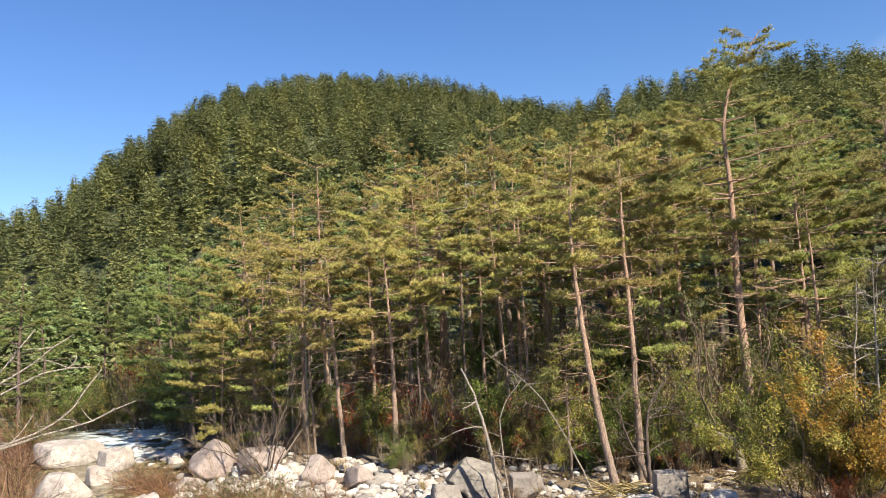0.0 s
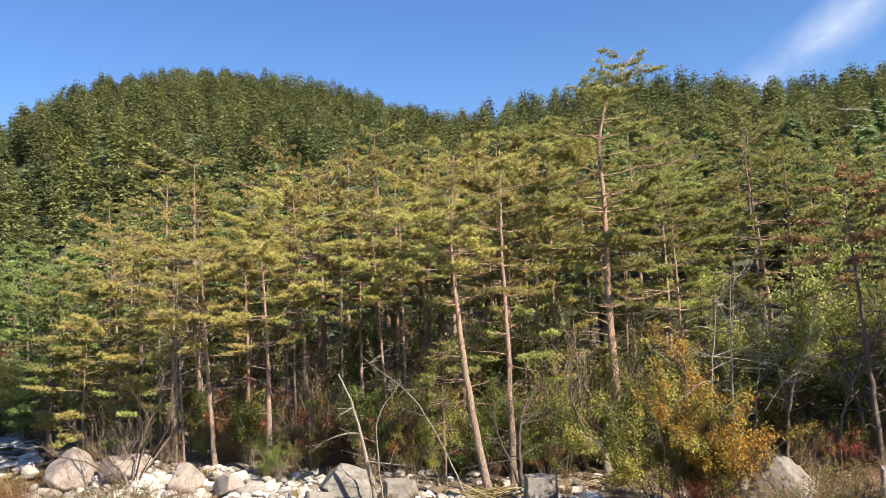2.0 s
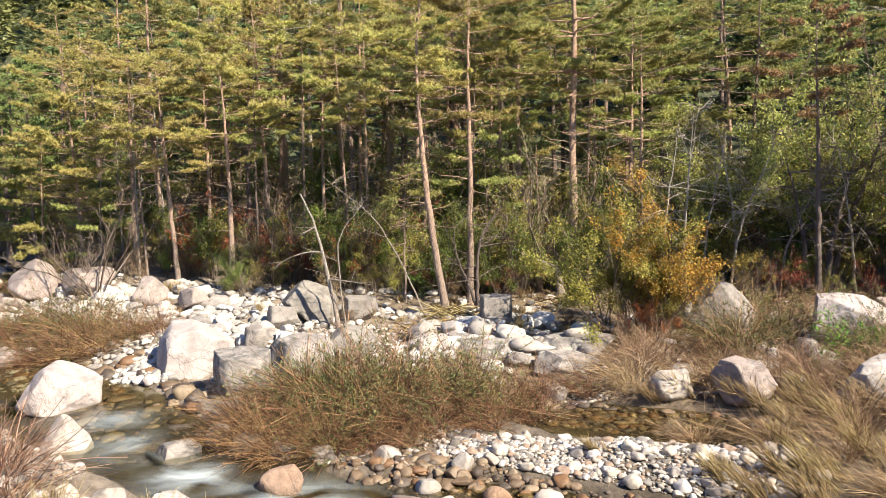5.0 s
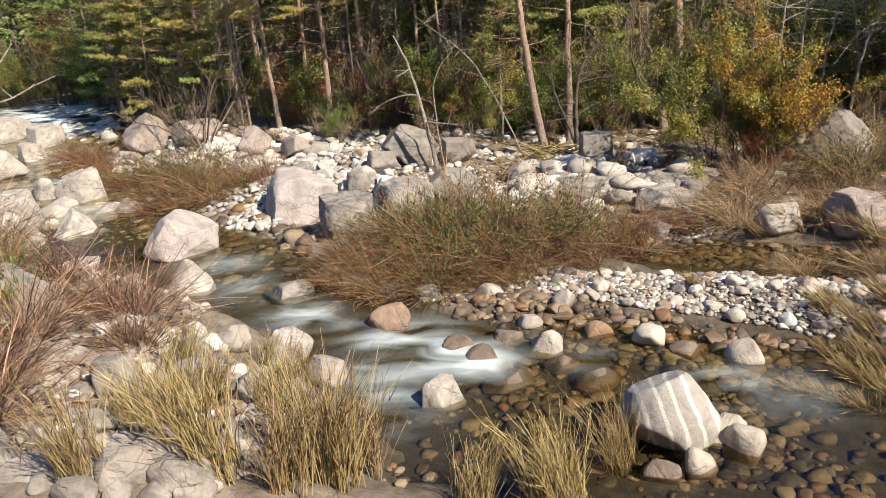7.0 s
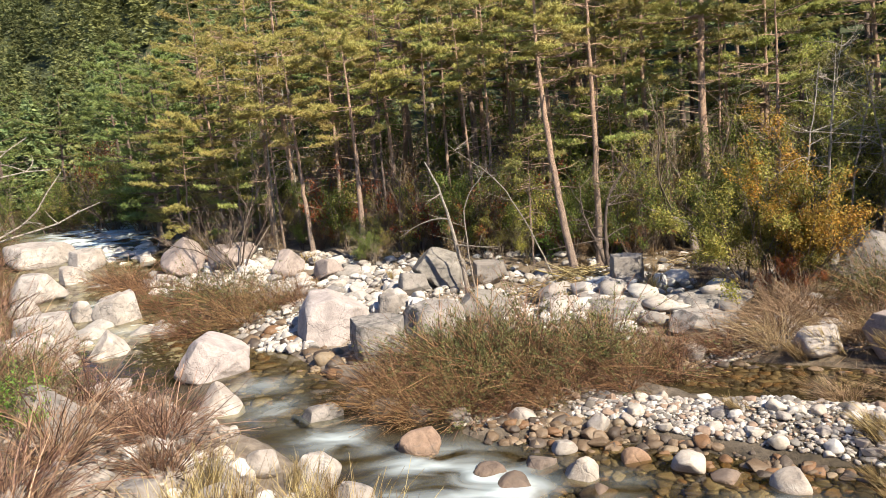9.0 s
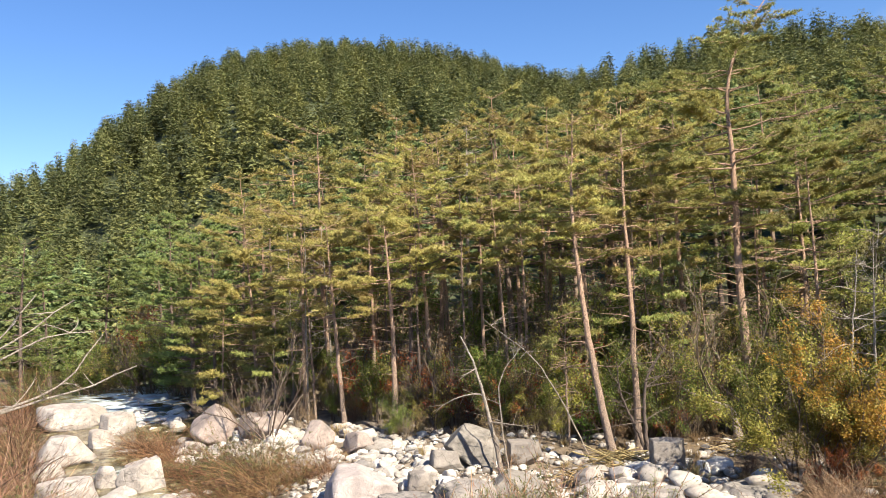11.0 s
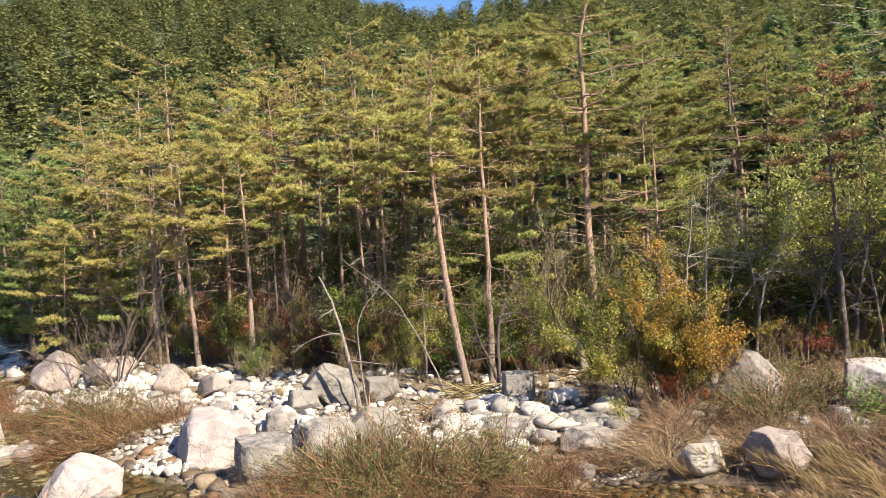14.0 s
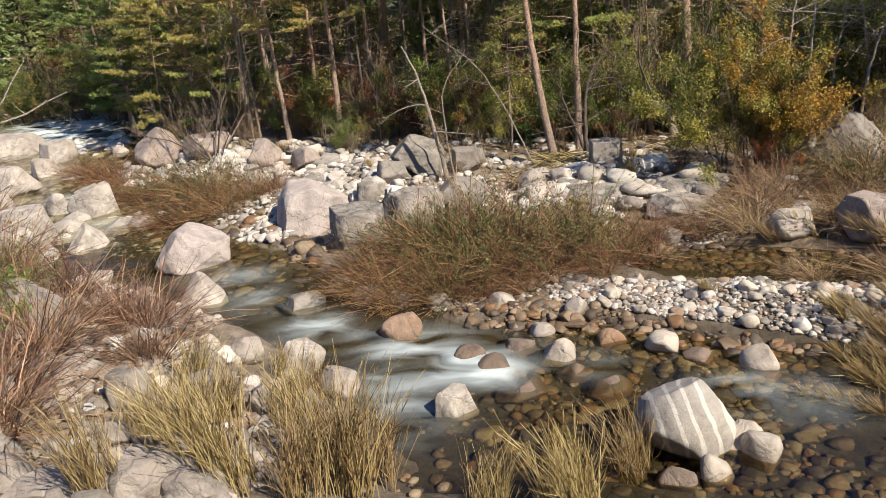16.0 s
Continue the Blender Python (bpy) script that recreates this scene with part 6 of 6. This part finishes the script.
dead_stem("dead_tree", [on(5.2, 22.7, 0.0), (5.0, 22.6, 1.2), (4.6, 22.5, 2.2), (4.5, 22.4, 3.2)], 0.05, 806, "dark forked stem with thin bare branches", bark_dark, 10, reach=1.3)
for k, (x, y, h, dx) in enumerate([(15.3, 21.0, 5.0, 0.9), (15.5, 21.1, 5.6, 1.7), (14.9, 21.2, 4.6, -0.8)]):
    dead_stem("bare_tree", [on(x, y), (x + dx * 0.3, y, 2.6), (x + dx, y, h)], 0.11, 810 + k, "dark crooked broadleaf tree, nearly leafless", bark_dark, 12, "tree", 1.9)
for k, (x, y, h, dx) in enumerate([(11.3, 22.0, 6.3, 0.3), (12.2, 22.6, 5.6, 0.8), (8.9, 18.6, 5.8, 0.5), (-5.2, 29.0, 8.2, 0.2), (-4.4, 30.0, 8.8, -0.2), (-6.1, 31.0, 8.6, 0.1)]):
    dead_stem("bare_tree", [on(x, y), (x + dx * 0.3, y, h * 0.5), (x + dx, y, h)], 0.042, 820 + k, "slim brown tree with bare twigs", bark_dead, 16, "tree", 1.5)
for k, (x, y, h, dx) in enumerate([(12.6, 21.6, 5.2, 1.2), (13.4, 22.4, 6.0, -1.0), (14.0, 21.4, 4.6, 1.5), (15.9, 20.4, 5.0, -0.9), (17.4, 20.2, 5.4, 0.8), (12.0, 23.4, 6.6, 0.4)]):
    dead_stem("bare_tree", [on(x, y), (x + dx * 0.25, y, h * 0.5), (x + dx, y - 0.2, h)], 0.05, 830 + k, "pale crooked tree with bare whitish twigs", bark_dead, 18, "tree", 1.7)
# pale branches that reach in from a bush on the near bank
for k, bends in enumerate([[(-7.4, 11.5, 4.3), (-6.53, 11.82, 5.0), (-5.65, 12.26, 5.65)], [(-7.3, 11.5, 3.8), (-6.54, 11.81, 4.12), (-5.9, 12.1, 4.35), (-5.3, 12.41, 5.1)],
                           [(-7.3, 11.5, 3.7), (-6.54, 11.81, 4.08), (-5.6, 12.3, 4.3), (-4.87, 12.59, 4.58)], [(-7.4, 11.5, 4.3), (-6.5, 11.8, 4.85), (-5.9, 12.1, 5.15), (-5.4, 12.3, 5.15)], [(-7.5, 11.5, 4.4), (-6.6, 11.8, 5.1), (-6.1, 12.0, 5.75)]]):
    x, y = -8.6 + 0.12 * k, 10.9 + 0.1 * k
    dead_stem("bare_bush", [on(x, y), (-8.2, 11.1, 2.2)] + bends, 0.038, 840 + k, "bare bush with pale curving branches on the near bank", bark_dead, 5, "bush", 0.55)
b = shrub("bare_shrub", 3.4, 1.25, 10, stem_brown, leaf_olive, 300, 0.07, 850, "spreading bare shrub with brown arching twigs by the boulders", group=UNDER, per=7, spread=0.4)
b.matrix_world = pose(-6.3, 27.2, ground_z(-6.3, 27.2) - 0.05, 0, 0, 0)
for kind, x, y, s_k in [("red", -18.7, 46.4, 2.3), ("yellow", -12.2, 39.6, 1.2), ("dry", -11.2, 37.4, 1.2), ("yellow", -14.6, 44.0, 1.3), ("dry", -16.5, 47.0, 1.4), ("red", 8.0, 18.0, 0.6), ("red", 7.0, 24.6, 0.7), ("red", 6.4, 24.2, 0.6), ("red", 10.0, 21.0, 0.7), ("red", 9.0, 18.9, 0.55), ("red", -3.2, 29.0, 1.3), ("red", 1.6, 26.2, 1.0), ("red", 4.6, 27.2, 1.2), ("yellow", 3.2, 24.4, 0.6), ("yellow", 2.4, 25.2, 0.7), ("red", 13.6, 20.6, 0.7), ("yellow", -1.4, 27.6, 0.8), ("red", -0.4, 28.5, 1.2), ("red", 3.4, 29.0, 1.3), ("dry", 6.9, 19.6, 0.6), ("bare", 6.2, 23.6, 0.9), ("bare", 7.0, 24.2, 1.0), ("grey", 2.0, 23.4, 0.7), ("dry", 1.4, 21.9, 0.55)]:
    plant(kind, x, y, s_k, rng)
for kind, x, y, s_k in [("dry", 17.8, 16.9, 0.6), ("bare", 18.4, 17.6, 0.6), ("yellow", 16.6, 15.0, 0.45), ("dry", 17.0, 16.0, 0.55), ("green", 19.2, 18.4, 0.7), ("yellow", 19.8, 19.2, 0.9), ("dry", 16.2, 16.4, 0.5), ("bare", 17.4, 15.4, 0.5), ("red", 16.0, 19.4, 0.7), ("dry", 18.8, 16.2, 0.6), ("yellow", 18.2, 18.8, 0.8), ("dry", 15.2, 17.6, 0.5), ("dry", 12.6, 21.0, 0.5), ("red", 13.4, 21.8, 0.6), ("dry", 14.2, 22.6, 0.6), ("green", 11.6, 21.6, 0.5), ("dry", 16.6, 21.8, 0.7)]:
    plant(kind, x, y, s_k, rng)
for x, y, s_k in [(15.6, 15.4, 0.9), (16.8, 16.6, 0.9), (17.6, 17.8, 1.0), (18.4, 16.6, 1.0), (16.2, 14.2, 0.9), (15.0, 14.0, 0.8)]:
    clump("right", x, y, s_k, rng)
FRESH = shrub("green_herb", 0.9, 0.9, 9, stem_brown, leaf_fresh, 700, 0.09, 855, "low plant with fresh green leaves between the boulders", "plant", "green plants on the bank")
for k, (x, y, s_k) in enumerate([(11.7, 15.6, 1.0), (12.2, 15.2, 0.8), (13.2, 17.4, 0.9), (11.0, 15.0, 0.6), (4.1, 24.6, 1.3), (6.0, 24.9, 1.2), (-6.6, 12.7, 0.8), (-7.0, 13.2, 0.9)]):
    place(FRESH, pose(x, y, ground_z(x, y) - 0.03, 0, 0, 50 * k) @ Matrix.Scale(s_k, 4))


def stick_pile(x, y, n, length, seed, label):
    """Flood debris: dry sticks heaped at the foot of a tree."""
    rng = np.random.default_rng(seed)
    a = rng.uniform(0, np.pi, n)
    w = np.stack([np.cos(a), np.sin(a), rng.normal(0, 0.22, n)], 1)
    L = length * rng.uniform(0.4, 1.0, n)
    c = rng.normal(0, 0.35, (n, 3)) * (1, 0.6, 0) + np.stack([0 * a, 0 * a, rng.uniform(0.02, 0.3, n)], 1)
    q = np.linspace(-0.5, 0.5, 4)
    P = c[:, None] + w[:, None] * (L[:, None] * q)[..., None] + rng.normal(0, 0.02, (n, 4, 3))
    ob = part("stick_pile", *tubes(P, np.tile([0.010, 0.012, 0.010, 0.005], (n, 1)), 4), straw)
    ob.matrix_world = Matrix.Translation((x, y, ground_z(x, y)))
    return tagged(ob, label, "debris", kind="stuff")


stick_pile(4.1, 21.4, 90, 1.3, 860, "heap of dry sticks below the leaning pine")
stick_pile(7.8, 22.4, 60, 1.6, 861, "scattered dry sticks on the forest floor")
stick_pile(3.2, 20.6, 60, 1.2, 862, "dry sticks left by floods between stones")
stick_pile(13.5, 20.4, 70, 1.8, 863, "scattered dry sticks on the forest floor")
stick_pile(14.6, 21.6, 80, 2.0, 864, "scattered dry sticks on the forest floor")
stick_pile(12.2, 21.0, 70, 1.8, 865, "scattered dry sticks on the forest floor")
stick_pile(16.0, 20.0, 60, 1.6, 866, "scattered dry sticks on the forest floor")
log = thing("log", pose(4.05, 22.35, ground_z(4.05, 22.35) + 0.12, 78, 0, 15), "short log with a pale yellow cut face", "log")
V, F = tubes(np.array([[(0, 0, -0.3), (0, 0, 0.0), (0, 0, 0.3)]]), np.array([[0.17, 0.165, 0.16]]), 14)
part("bark", V, F, bark_pine, log, smooth=True)
ring = np.arange(14) / 14 * 2 * np.pi
part("cut_face", np.concatenate([np.stack([0.158 * np.cos(ring), 0.158 * np.sin(ring), np.full(14, 0.302)], 1), [[0, 0, 0.31]]]), np.array([(i, (i + 1) % 14, 14) for i in range(14)]), straw, log, "pale yellow sawn wood")
rng = np.random.default_rng(97)
for x, y in scatter(70, rng, [(2.0, 17.5), (7.0, 16.5), (8.0, 24.0), (2.5, 24.5)], [(7.0, 17.5), (15.0, 15.0), (18.0, 19.0), (8.0, 22.5)], [(-4.0, 24.5), (1.5, 22.5), (3.0, 25.0), (-4.0, 28.0)]):
    place(DRY[rng.integers(2)], pose(x, y, ground_z(x, y) - 0.03, 0, 0, rng.uniform(0, 360)) @ Matrix.Scale(rng.uniform(0.4, 0.9), 4))
FRINGE = [[(-4.0, 26.6), (1.0, 24.0), (1.6, 27.0), (-4.0, 29.2)], [(1.0, 24.0), (8.0, 22.6), (9.0, 25.0), (1.6, 27.0)], [(8.0, 22.0), (15.0, 18.8), (16.5, 21.0), (9.0, 25.0)], [(-9.5, 30.0), (-4.0, 27.0), (-4.0, 29.5), (-9.0, 33.0)]]
for x, y in scatter(18, rng, *FRINGE):
    place(DRY[rng.integers(2)], pose(x, y, ground_z(x, y) - 0.03, 0, 0, rng.uniform(0, 360)) @ Matrix.Scale(rng.uniform(0.7, 1.3), 4))
for x, y in scatter(64, rng, *FRINGE):
    plant(str(rng.choice(["dry", "green", "yellow", "bare"], p=[0.4, 0.25, 0.2, 0.15])), x, y, rng.uniform(0.3, 0.55), rng)
for kind, x, y, s_k in [("dry", 11.5, 20.5, 0.7), ("bare", 12.4, 20.0, 0.7), ("yellow", 12.9, 21.4, 0.8), ("dry", 13.8, 19.6, 0.6), ("green", 14.4, 21.8, 0.8), ("bare", 11.2, 22.4, 0.9), ("green", 12.0, 23.6, 1.0), ("yellow", 13.3, 23.2, 1.1), ("dry", 15.6, 22.0, 0.8),
                        ("yellow", 16.8, 20.8, 0.8), ("bare", 17.6, 21.8, 0.9), ("green", 12.6, 24.6, 1.3), ("yellow", 14.6, 23.6, 1.2), ("yellow", 16.4, 23.4, 1.3), ("dry", 10.6, 20.6, 0.6), ("yellow", 18.6, 21.4, 1.0)]:
    plant(kind, x, y, s_k, rng)
